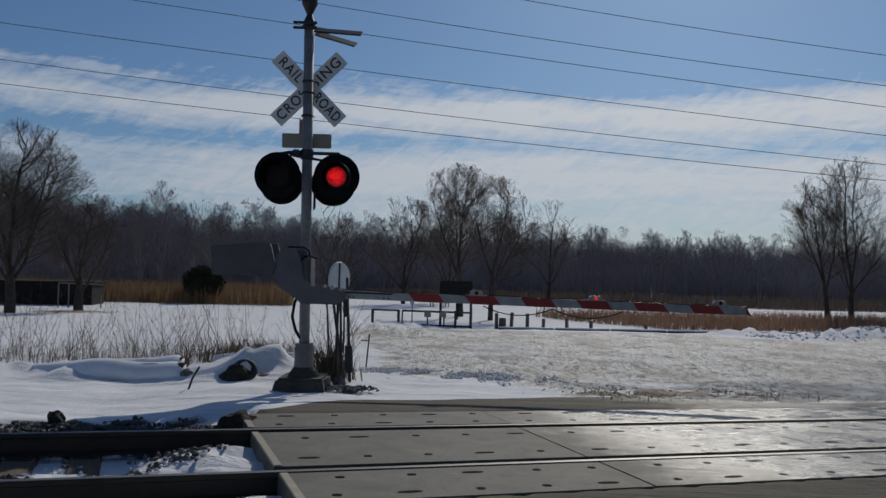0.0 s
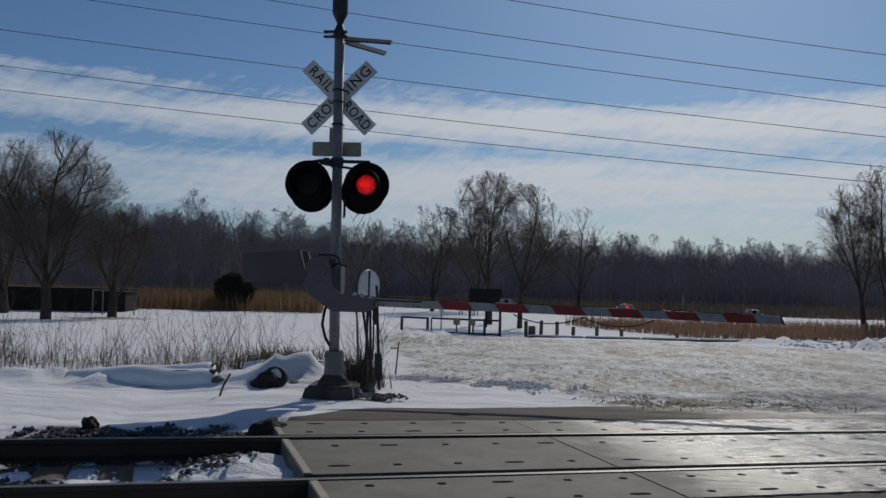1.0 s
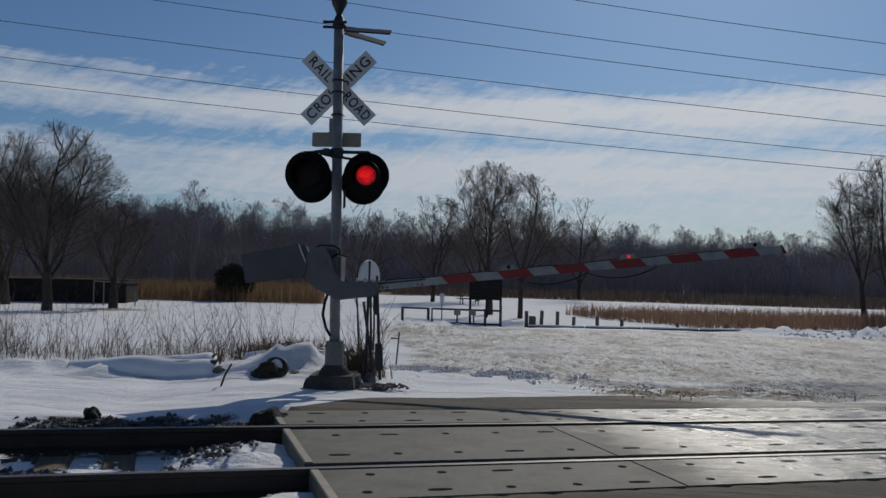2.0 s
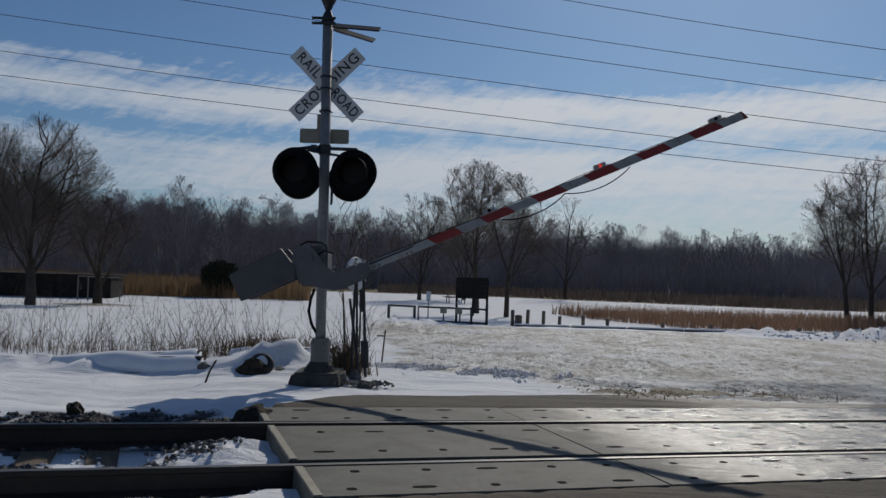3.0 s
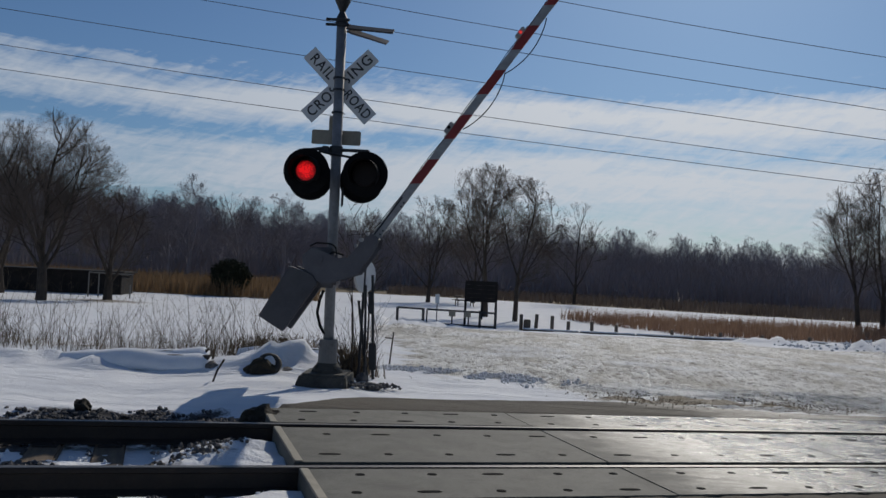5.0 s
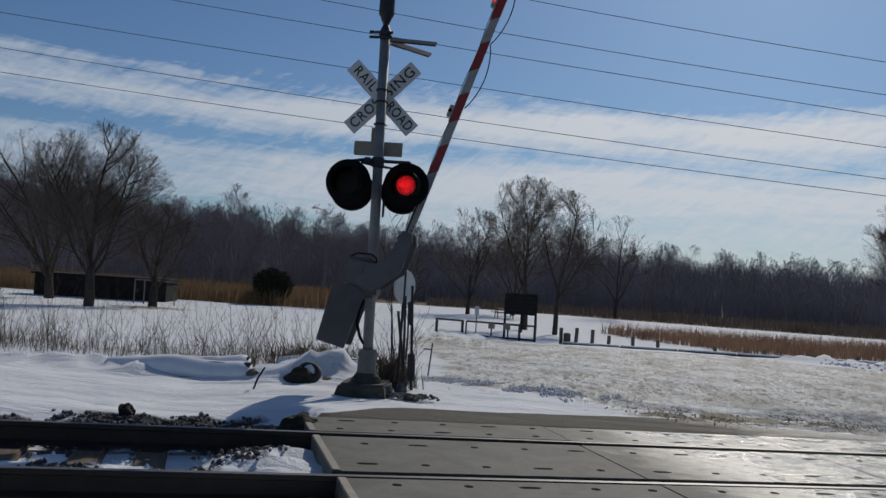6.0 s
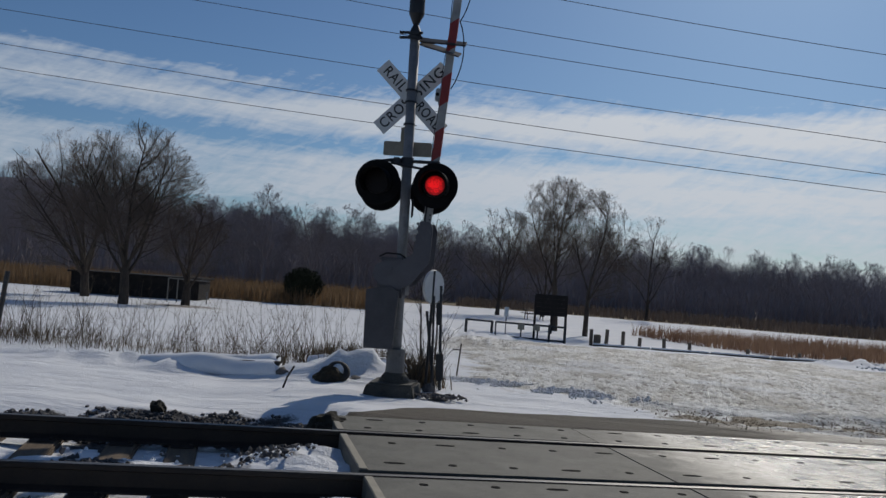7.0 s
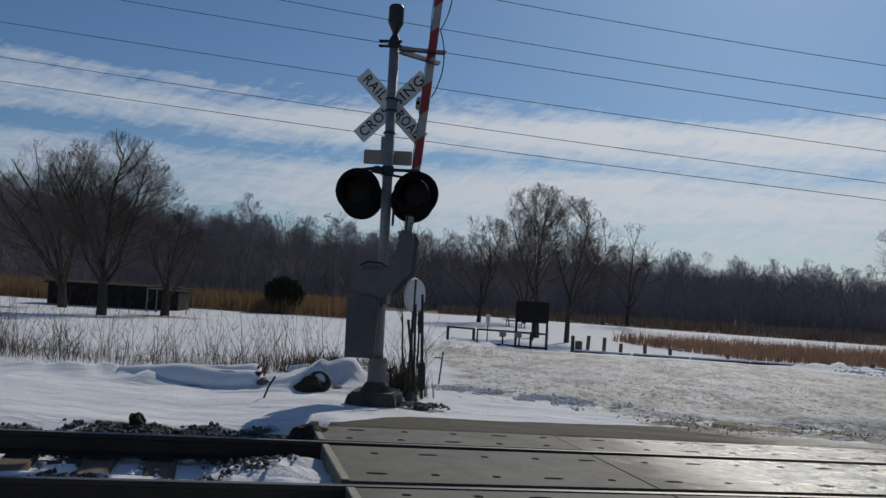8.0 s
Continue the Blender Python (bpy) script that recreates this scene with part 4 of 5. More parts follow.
def build_signal():
    root = thing("crossing_signal", Matrix.Translation(SIG), "galvanised railroad crossing signal mast with flashers and a striped gate", "crossing signal")
    bm = bmesh.new()
    rod(bm, (0, 0, 0.25), (-0.045, 0, 4.56), 0.066, 0.064, 24)
    part("mast", bm, GALV, root, "", None, True)
    bm = bmesh.new()
    rod(bm, (0, 0, 0.23), (0, 0, 0.56), 0.125, 0.112, 20)
    for an in range(4):
        box(bm, 0.12 * math.cos(an * 1.571 + 0.6), 0.12 * math.sin(an * 1.571 + 0.6), 0.50, 0.03, 0.03, 0.05, 0.005)
    part("base_collar", bm, WEATHERED, root, "dull steel split collar at the foot of the mast")
    bm = bmesh.new()
    rod(bm, (0, 0, 0.13), (0, 0, 0.19), 0.20, 0.19, 20)
    rod(bm, (0, 0, 0.19), (0, 0, 0.27), 0.18, 0.125, 20)
    for an in range(4):
        rod(bm, (0.17 * math.cos(an * 1.571 + 0.8), 0.17 * math.sin(an * 1.571 + 0.8), 0.17), (0.17 * math.cos(an * 1.571 + 0.8), 0.17 * math.sin(an * 1.571 + 0.8), 0.24), 0.018, None, 6)
    part("base_flange", bm, FOUNDATION, root, "grimy cast base flange with anchor bolts")
    bm = bmesh.new()
    box(bm, -0.01, 0, -0.03, 0.68, 0.70, 0.36, 0.03)
    bmesh.ops.subdivide_edges(bm, edges=[e for e in bm.edges if e.calc_length() > 0.2], cuts=5, use_grid_fill=True)
    for v in bm.verts:
        if v.co.z > -0.1:
            k = 1 - 0.62 * (v.co.z + 0.1)
            v.co.x, v.co.y = v.co.x * k, v.co.y * k
        v.co += Vector((1, 1, 0.7)) * 0.022 * noise.noise(v.co * 6)
    part("foundation", bm, FOUNDATION, root, "stained concrete foundation block")
    # cap and bell at the top
    bm = bmesh.new()
    top = Vector((-0.046, 0, 4.56))
    rod(bm, top, top + Vector((0, 0, 0.07)), 0.085, 0.075, 20)
    rod(bm, top + Vector((0, 0, 0.07)), top + Vector((0, 0, 0.16)), 0.075, 0.035, 20)
    rod(bm, top + Vector((0, 0, 0.16)), top + Vector((0, 0, 0.24)), 0.035, 0.07, 20)
    part("pinnacle", bm, DARK_STEEL, root, "dark cast pinnacle")
    bm = bmesh.new()
    rod(bm, top + Vector((0, 0, 0.24)), top + Vector((0, 0, 0.30)), 0.07, 0.1, 20)
    rod(bm, top + Vector((0, 0, 0.30)), top + Vector((0, 0, 0.50)), 0.1, 0.1, 20)
    rod(bm, top + Vector((0, 0, 0.50)), top + Vector((0, 0, 0.53)), 0.1, 0.08, 20)
    part("bell", bm, DARK_STEEL, root, "dark electronic bell housing")
    # crossbuck on the far side of the mast
    L, W = 1.17, 0.21
    for turn, words in ((45, (("RAIL", -0.33, 0.36), ("ROAD", 0.335, 0.42))), (-45, (("CROS", -0.30, 0.46), ("SING", 0.30, 0.46)))):
        bm = bmesh.new()
        box(bm, 0, 0, 0, L, 0.008, W, 0.003)
        off = 0.085 if turn > 0 else 0.098
        blade = part("crossbuck_blade", bm, SIGN_WHITE, root, "white reflective crossbuck blade with black letters", pose(-0.045, off, 3.795, 0, turn, 0))
        for word, x, wide in words:
            lt = new("lettering", text_mesh(word, 0.185, wide))
            lt.parent = blade
            lt.matrix_basis = pose(x, -0.0055, 0, 90, 0, 0)
            lt["label"] = "black block letters"
    for z in (3.72, 3.87, 3.43, 2.98):
        bm = bmesh.new()
        rod(bm, (-0.04, 0, z - 0.012), (-0.04, 0, z + 0.012), 0.076, None, 24)
        box(bm, -0.04, 0.07, z, 0.12, 0.04, 0.024, 0.004)
        rod(bm, (-0.125, 0.06, z), (0.045, 0.06, z), 0.006, None, 8)
        part("sign_clamp", bm, DARK_STEEL, root, "steel band clamp on the mast")
    # second crossbuck seen from its edge
    for z, tilt, x0, lx, mat in ((4.535, 3.5, 0.07, 0.60, DARK_STEEL), (4.515, 15.5, 0.09, 0.53, GREY_PAINT)):
        bm = bmesh.new()
        box(bm, x0 + lx / 2, 0.0, 0, lx, 0.16, 0.020, 0.004)
        box(bm, x0 + 0.12, -0.02, -0.016, 0.16, 0.06, 0.014, 0.003)
        part("side_blade", bm, mat, root, "crossbuck blade turned edge-on", pose(-0.046, 0.0, z, 31, tilt, 0))
    for z in (4.60, 4.535):
        bm = bmesh.new()
        box(bm, -0.04, -0.075, 0, 0.30, 0.02, 0.034, 0.004)
        for bx in (-0.175, -0.13, 0.06, 0.10):
            rod(bm, (bx, -0.105, 0), (bx, -0.06, 0), 0.013, None, 8)
        part("blade_bracket", bm, DARK_STEEL, root, "bolted steel bracket", pose(-0.046, 0.0, z))
    # back of the number-of-tracks sign
    bm = bmesh.new()
    plate(bm, ((-0.33, -0.085), (-0.31, -0.095), (0.28, -0.095), (0.30, -0.085), (0.30, 0.075), (0.28, 0.09), (0.03, 0.09), (0.03, 0.27),
               (-0.115, 0.27), (-0.115, 0.09), (-0.31, 0.09), (-0.33, 0.075)), 0.085, 0.091)
    part("track_sign", bm, SIGN_BACK, root, "back of a tan inverted-T sign plate", pose(-0.04, 0, 3.13))
    # lamp bracket
    bm = bmesh.new()
    tube_path(bm, [Vector(p) for p in ((-0.40, -0.05, 2.93), (-0.22, -0.02, 2.965), (0.10, -0.02, 2.955), (0.38, -0.05, 2.95))], 0.022, 10)
    tube_path(bm, [Vector(p) for p in ((-0.24, -0.02, 2.93), (-0.12, -0.09, 2.90), (0.1, -0.09, 2.87), (0.3, -0.1, 2.84))], 0.016, 8)
    rod(bm, (-0.03, 0, 2.88), (-0.03, 0, 3.0), 0.08, None, 20)
    box(bm, -0.16, -0.03, 2.95, 0.1, 0.1, 0.09, 0.015)
    for x in (-0.335, 0.38):
        tube_path(bm, [Vector((x, -0.05, 2.94)), Vector((x, -0.10, 2.80)), Vector((x, -0.12, 2.70))], 0.022, 10)
    part("lamp_bracket", bm, DARK_STEEL, root, "dark cross-arm pipes carrying the flashers")
    left = build_lamp(root, -0.345, 2.645, -1)
    right = build_lamp(root, 0.385, 2.635, 1)
    bm = bmesh.new()
    box(bm, 0.075, -0.01, 2.36, 0.02, 0.03, 0.24, 0.004)
    rod(bm, (0.085, -0.02, 2.26), (0.085, -0.02, 2.46), 0.012, None, 8)
    part("mast_conduit", bm, DARK_STEEL, root, "short conduit clipped on the mast")
    # gate mechanism housing round the mast
    bm = bmesh.new()
    box(bm, -0.10, 0.02, 1.44, 0.36, 0.40, 0.46, 0.04)
    box(bm, -0.12, 0.02, 1.69, 0.30, 0.36, 0.05, 0.02)
    part("gate_mechanism", bm, GREY_PAINT, root, "grey steel gate mechanism housing")
    bm = bmesh.new()
    tube_path(bm, [Vector(p) for p in ((-0.27, -0.16, 1.72), (-0.18, -0.2, 1.765), (0.0, -0.2, 1.76), (0.06, -0.2, 1.72), (0.075, -0.2, 1.64))], 0.010, 6)
    tube_path(bm, [Vector(p) for p in ((-0.05, -0.2, 1.60), (0.04, -0.2, 1.66), (0.15, -0.16, 1.63))], 0.012, 6)
    part("cover_cable", bm, BLACK, root, "black cable over the mechanism cover")
    bm = bmesh.new()
    tube_path(bm, [Vector(p) for p in ((-0.07, -0.16, 1.18), (-0.11, -0.17, 1.06), (-0.135, -0.16, 0.9), (-0.10, -0.12, 0.74), (-0.05, -0.09, 0.64))], 0.018, 8)
    part("hose", bm, BLACK, root, "black flexible cable hose")
    gate = build_gate(root)
    return root, left, right, gate


def build_gate(root):
    """The bar with stripes, lamps, side plates and counterweights; turns about the shaft."""
    bm = bmesh.new()
    A, B = Vector((0.62, 0, -0.38)), Vector((5.68, 0, -0.476))
    d = (B - A).normalized()
    arm_m = Matrix.Translation(A) @ Matrix.Rotation(math.atan2(-d.z, d.x), 4, "Y")
    ln, hh = (B - A).length, 0.052
    box(bm, ln / 2, 0, 0, ln, 0.035, 2 * hh, 0.006)
    box(bm, 0.55, 0.028, 0, 1.0, 0.012, 0.07, 0.003)
    bmesh.ops.transform(bm, matrix=arm_m, verts=bm.verts)
    gate = part("gate_arm", bm, ARM_WHITE, root, "white gate arm with slanted red stripes", Matrix.Translation(HUB))
    for k in range(7):
        s = 0.80 + 0.705 * k
        e = min(s + 0.38, ln - 0.002)
        bm = bmesh.new()
        slant = 0.085
        plate(bm, ((s + slant, hh + 0.002), (s, hh + 0.002), (s + slant, -hh - 0.002), (min(e + slant, ln), -hh - 0.002), (min(e, ln), hh + 0.002))[1:], -0.0205, 0.0205)
        part("red_stripe", bm, ARM_RED, gate, "red stripe band", arm_m)
    # splice bolts near the butt
    bm = bmesh.new()
    for x in (0.06, 0.12, 0.5, 0.56):
        for z in (-0.03, 0.03):
            rod(bm, (x, -0.03, z), (x, 0.03, z), 0.012, None, 6)
    box(bm, 0.3, -0.022, hh * 0.55, 0.62, 0.008, 0.02, 0.002)
    part("splice_bolts", bm, DARK_STEEL, gate, "dark bolts at the arm's butt", arm_m)
    # arm lamps
    for x in (1.66, 3.16, 4.72):
        bm = bmesh.new()
        box(bm, 0, 0, 0.035, 0.16, 0.10, 0.055, 0.012)
        box(bm, 0, 0, 0.008, 0.26, 0.05, 0.014, 0.003)
        part("arm_lamp", bm, ARM_WHITE, gate, "small clamp lamp on the arm", arm_m @ pose(x, 0, hh))
        bm = bmesh.new()
        rod(bm, (0, -0.053, 0.036), (0, 0.053, 0.036), 0.024, None, 14)
        part("lamp_lens", bm, SMALL_LED if x == 3.16 else LENS, gate, "red lamp lens", arm_m @ pose(x, 0, hh))
    # slack lamp cable under the arm
    bm = bmesh.new()
    pts = []
    for k in range(25):
        x = 1.75 + 1.75 * k / 24
        sag = 0.10 * abs(math.sin(math.pi * k / 12)) ** 0.8 + 0.03
        pts.append(Vector((x, -0.028, -hh + 0.012 - sag)))
    tube_path(bm, pts, 0.007, 6)
    part("lamp_cable", bm, BLACK, gate, "slack black lamp cable under the arm", arm_m)
    bm = bmesh.new()
    tube_path(bm, [Vector((x, -0.01, hh + 0.006 + 0.008 * math.sin(7 * x))) for x in np.linspace(0.1, 4.7, 30)], 0.005, 5)
    part("lamp_cable", bm, BLACK, gate, "thin black cable along the top of the arm", arm_m)
    # side plates from the shaft to the arm, one on each face of the housing
    out = [(-0.20, 0.10), (-0.10, 0.19), (0.04, 0.17), (0.10, 0.06), (0.14, -0.17), (0.22, -0.28), (0.55, -0.30), (0.64, -0.33), (0.64, -0.45),
           (0.55, -0.50), (0.12, -0.50), (0.02, -0.42), (-0.16, -0.30), (-0.24, -0.16)]
    for y0 in (-0.245, 0.225):
        bm = bmesh.new()
        plate(bm, out, y0, y0 + 0.02, 0.004)
        rod(bm, (0, y0 - 0.02, 0), (0, y0 + 0.03, 0), 0.05, None, 18)
        for x, z in ((0.3, -0.33), (0.45, -0.36), (0.5, -0.46), (0.3, -0.46)):
            rod(bm, (x, y0 - 0.012, z), (x, y0 + 0.028, z), 0.014, None, 6)
        part("side_plate", bm, GREY_PAINT, gate, "grey cranked side plate")
    bm = bmesh.new()
    rod(bm, (0, -0.25, 0), (0, 0.25, 0), 0.035, None, 16)
    part("shaft", bm, DARK_STEEL, gate, "dark steel gate shaft")
    bm = bmesh.new()
    box(bm, 0.58, 0, -0.385, 0.10, 0.46, 0.10, 0.01)
    part("arm_saddle", bm, DARK_STEEL, gate, "dark steel saddle holding the arm")
    for x, z, r in ((0.50, -0.29, 0.028), (0.40, -0.28, 0.022), (0.60, -0.31, 0.022)):
        bm = bmesh.new()
        rod(bm, (x, -0.27, z), (x, -0.22, z), r, None, 10)
        part("bolt_head", bm, ARM_WHITE, gate, "pale bolt head")
    # counterweights beyond the shaft
    for y0 in (-0.275, 0.20):
        bm = bmesh.new()
        plate(bm, ((-0.985, -0.165), (-0.26, -0.165), (-0.20, -0.05), (-0.28, 0.245), (-1.005, 0.195)), y0, y0 + 0.075, 0.008)
        part("counterweight", bm, WEIGHT_PAINT, gate, "flat grey counterweight slab")
    return gate


# ---------------------------------------------------------------- clutter at the mast
def build_clutter():
    g = ground_z
    # pale oval disc on a dark post
    root = thing("marker_disc", pose(-1.42, 11.3, g(-1.42, 11.3)), "pale oval marker disc on a dark slender post", "marker")
    bm = bmesh.new()
    rod(bm, (0.0, -0.03, -0.1), (0.02, -0.03, 1.62), 0.02, 0.018, 8)
    part("post", bm, DARK_STEEL, root)
    bm = bmesh.new()
    ret = bmesh.ops.create_cone(bm, cap_ends=True, segments=32, radius1=0.235, radius2=0.225, depth=0.03)
    bmesh.ops.transform(bm, matrix=pose(0.02, 0.0, 1.40, 90, 0, 61), verts=ret["verts"])
    part("disc", bm, SIGN_WHITE, root, "off-white oval disc")
    for k, (x, y, h, r, tilt) in enumerate(((-1.20, 11.1, 1.42, 0.022, -3), (-1.32, 11.15, 1.28, 0.019, -2), (-1.29, 11.2, 1.08, 0.022, -9))):
        p = thing("cable_post", pose(x, y, g(x, y), 0, tilt, 0), "dark weathered post standing by the mast", "post", "posts by the mast")
        bm = bmesh.new()
        rod(bm, (0, 0, -0.1), (0, 0, h), r, r * 0.8, 8)
        part("stake", bm, DARK_STEEL, p)
        if k == 0:
            bm = bmesh.new()
            box(bm, 0.0, -0.02, 0.34, 0.095, 0.09, 0.36, 0.012)
            part("box", bm, DARK_STEEL, p, "dark narrow cable box")
            bm = bmesh.new()
            box(bm, -0.02, -0.02, 1.05, 0.07, 0.07, 0.30, 0.012)
            part("sleeve", bm, DARK_STEEL, p, "dark sleeve")
    # bare brush round the posts
    rng = random.Random(33)
    vs, fs = [], []
    for k in range(58):
        x, y = rng.gauss(-1.50, 0.13), rng.gauss(11.45, 0.2)
        p = Vector((x, y, g(x, y) - 0.03))
        d = Vector((rng.gauss(0, 0.22), rng.gauss(0, 0.2), 1)).normalized()
        ln, r = rng.uniform(0.3, 1.15), rng.uniform(0.0035, 0.0085)
        jobs = [(p, d, ln, r, 6)]
        while jobs:
            p, d, ln, r, n = jobs.pop()
            start = len(vs)
            for i in range(n + 1):
                rr = r * (1 - 0.75 * i / n)
                for q in range(4):
                    vs.append(p + Vector((math.cos(q * 1.571) * rr, math.sin(q * 1.571) * rr, 0)))
                if r > 0.004 and i > 1 and rng.random() < 0.5:
                    jobs.append((p.copy(), (d + Vector((rng.gauss(0, 0.8), rng.gauss(0, 0.5), rng.gauss(0, 0.5)))).normalized(), ln * 0.35, r * 0.4, 4))
                d = (d + Vector((rng.gauss(0, 0.2), rng.gauss(0, 0.15), rng.gauss(0, 0.08)))).normalized()
                p = p + d * ln / n
            for i in range(n):
                for q in range(4):
                    fs.append((start + i * 4 + q, start + i * 4 + (q + 1) % 4, start + i * 4 + 4 + (q + 1) % 4, start + i * 4 + 4 + q))
    tagged(new("bare_brush", raw_mesh("bare_brush", vs, fs, BARK)), "tangle of bare brush stems behind the signal mast", "brush", kind="stuff")
    r = np.random.RandomState(17)
    n = 700
    blades("dead_growth", np.concatenate([r.normal(-1.55, 0.13, n), r.normal(-3.1, 0.45, n)]), np.concatenate([r.normal(11.6, 0.15, n), r.normal(14.0, 0.25, n)]),
           r.uniform(0.12, 0.55, 2 * n), r.uniform(0.006, 0.022, 2 * n), 0.3, WEED, "clumps of dead brown growth in the snow", "dead growth", 18)
    # stick with a crosspiece
    x, y = -1.28, 14.3
    s = thing("marker_stake", pose(x, y, g(x, y), 0, 3, 0), "thin wooden stake stuck in the snow", "stake")
    bm = bmesh.new()
    rod(bm, (0, 0, -0.1), (0.02, 0, 0.55), 0.014, 0.012, 6)
    box(bm, -0.05, 0, 0.44, 0.14, 0.014, 0.02, 0.003)
    part("stake", bm, POST_WOOD, s)

    # snow-covered logs
    for name, a, b, r, lab in (("snowy_log", (-6.0, 12.3), (-3.58, 11.75), 0.11, "fallen log under a thick cap of snow"),
                               ("snowy_log", (-5.2, 13.0), (-3.9, 12.7), 0.12, "fallen log under a thick cap of snow"),
                               ("snowy_log", (-3.7, 13.6), (-2.0, 13.7), 0.13, "fallen log under a thick cap of snow")):
        za, zb = g(*a) + 0.10, g(*b) + 0.12
        root = thing(name, pose(0, 0, 0), lab, "log", "snowy logs")
        bm = bmesh.new()
        rod(bm, (a[0] + (b[0] - a[0]) * 0.2, a[1] + (b[1] - a[1]) * 0.2, za), (b[0], b[1], zb), r * 0.85, r * 0.9, 14)
        part("log", bm, BARK, root, "dark sawn log")
        bm = bmesh.new()
        n, m = 26, 12
        rows = []
        for i in range(n + 1):
            f = i / n
            cx, cy, cz = a[0] + (b[0] - a[0]) * f, a[1] + (b[1] - a[1]) * f, za + (zb - za) * f
            end = min(1.0, 5 * f + 0.1, 8 * (1 - f) + 0.35) * (0.75 + 0.7 * noise.noise(Vector((cx * 0.9, cy, 3.3))))
            row = []
            for k in range(m + 1):
                an = math.pi * k / m
                rr = (r + 0.075 * end * (0.6 + math.sin(an)) + 0.05 * noise.noise(Vector((cx * 1.4, an, cy))) * end)
                row.append(bm.verts.new((cx, cy - math.cos(an) * rr * 1.45, cz - 0.10 * abs(math.cos(an)) + math.sin(an) * rr * 0.66 - 0.03)))
            rows.append(row)
        for p, q in zip(rows, rows[1:]):
            for k in range(m):
                bm.faces.new((p[k], q[k], q[k + 1], p[k + 1]))
        bm.faces.new(rows[0]), bm.faces.new(rows[-1])
        bmesh.ops.recalc_face_normals(bm, faces=bm.faces)
        part("snow_cap", bm, SNOW, root, "smooth rounded snow", None, True)
    # half-buried tyre and dark stumps
    root = thing("old_tyre", pose(-2.66, 11.36, g(-2.66, 11.36) + 0.12, 48, 0, 14), "old black tyre half buried in snow", "tyre")
    bm = bmesh.new()
    rings = []
    for i in range(28):
        a = 2 * math.pi * i / 28
        rings.append([bm.verts.new(((0.125 + 0.05 * math.cos(q * 0.785)) * math.cos(a), (0.125 + 0.05 * math.cos(q * 0.785)) * math.sin(a),
                                    0.055 * math.sin(q * 0.785))) for q in range(8)])
    for i in range(28):
        for q in range(8):
            bm.faces.new((rings[i][q], rings[(i + 1) % 28][q], rings[(i + 1) % 28][(q + 1) % 8], rings[i][(q + 1) % 8]))
    part("tyre", bm, RUBBER, root, "", None, True)
    bm = bmesh.new()
    lump(bm, (0, 0.03, 0.01), (0.10, 0.12, 0.05), 8, 0.2)
    part("snow_fill", bm, SNOW, root, "snow lying in the tyre", None, True)
    for k, (x, y, s, mat, lab, cat) in enumerate((
            (-3.50, 11.62, (0.10, 0.1, 0.10), STONE, "dark stone poking out of the snow", "stone"),
            (-2.45, 11.5, (0.15, 0.1, 0.06), STONE, "dark flat stone poking out of the snow", "stone"),
            (-2.2, 12.2, (0.09, 0.08, 0.08), STONE, "dark stone poking out of the snow", "stone"),
            (-2.75, 13.4, (0.16, 0.13, 0.13), STONE, "dark snow-topped stone by the logs", "stone"),
            (-2.76, 11.30, (0.21, 0.14, 0.14), DARK_STONE, "dark clod beside the old tyre", "stone"),
            (-1.32, 10.9, (0.08, 0.07, 0.1), STONE, "dark stone at the foot of the posts", "stone"),
            (-3.72, 8.12, (0.085, 0.085, 0.085), DARK_STONE, "dark block of stone on the track shoulder", "stone"),
            (-1.80, 7.56, (0.16, 0.15, 0.13), DARK_STONE, "dark stone at the end of the crossing panels", "stone"),
            (-1.12, 10.35, (0.10, 0.07, 0.05), STONE, "clod of dark earth beside the foundation", "clod"))):
        bm = bmesh.new()
        lump(bm, (0, 0, 0), s, 50 + k, 0.5, 3)
        tagged(part("stone" if cat == "stone" else "clod", bm, mat, None, "", pose(x, y, g(x, y) + s[2] * 0.3)), lab, cat, "stones by the track")
    bm = bmesh.new()
    tube_path(bm, [Vector(p) for p in ((0, 0, -0.05), (0.05, 0.02, 0.12), (0.13, 0.02, 0.26))], 0.013, 6)
    tagged(part("broken_branch", bm, BARK, None, "", pose(-3.2, 10.6, g(-3.2, 10.6))), "short broken branch stuck in the snow", "branch")


def stones_mesh(spots, sizes, seed, name, material, label, category):
    """Many small angular stones in one mesh."""
    rng = np.random.RandomState(seed)
    bm = bmesh.new()
    bmesh.ops.create_icosphere(bm, subdivisions=1, radius=1.0)
    base = np.array([tuple(v.co) for v in bm.verts])
    tri = np.array([[v.index for v in f.verts] for f in bm.faces])
    bm.free()
    vs, fs = [], []
    for k, ((x, y, z), s) in enumerate(zip(spots, sizes)):
        p = base * (1 + rng.uniform(-0.3, 0.3, (len(base), 1))) * s * rng.uniform(0.6, 1.2, 3)
        a = rng.uniform(0, 6.28)
        c, n = math.cos(a), math.sin(a)
        vs.append(np.stack([p[:, 0] * c - p[:, 1] * n + x, p[:, 0] * n + p[:, 1] * c + y, p[:, 2] + z], -1))
        fs.append(tri + k * len(base))
    me = raw_mesh(name, np.concatenate(vs), np.concatenate(fs).tolist(), material)
    return tagged(new(name, me), label, category, kind="stuff")


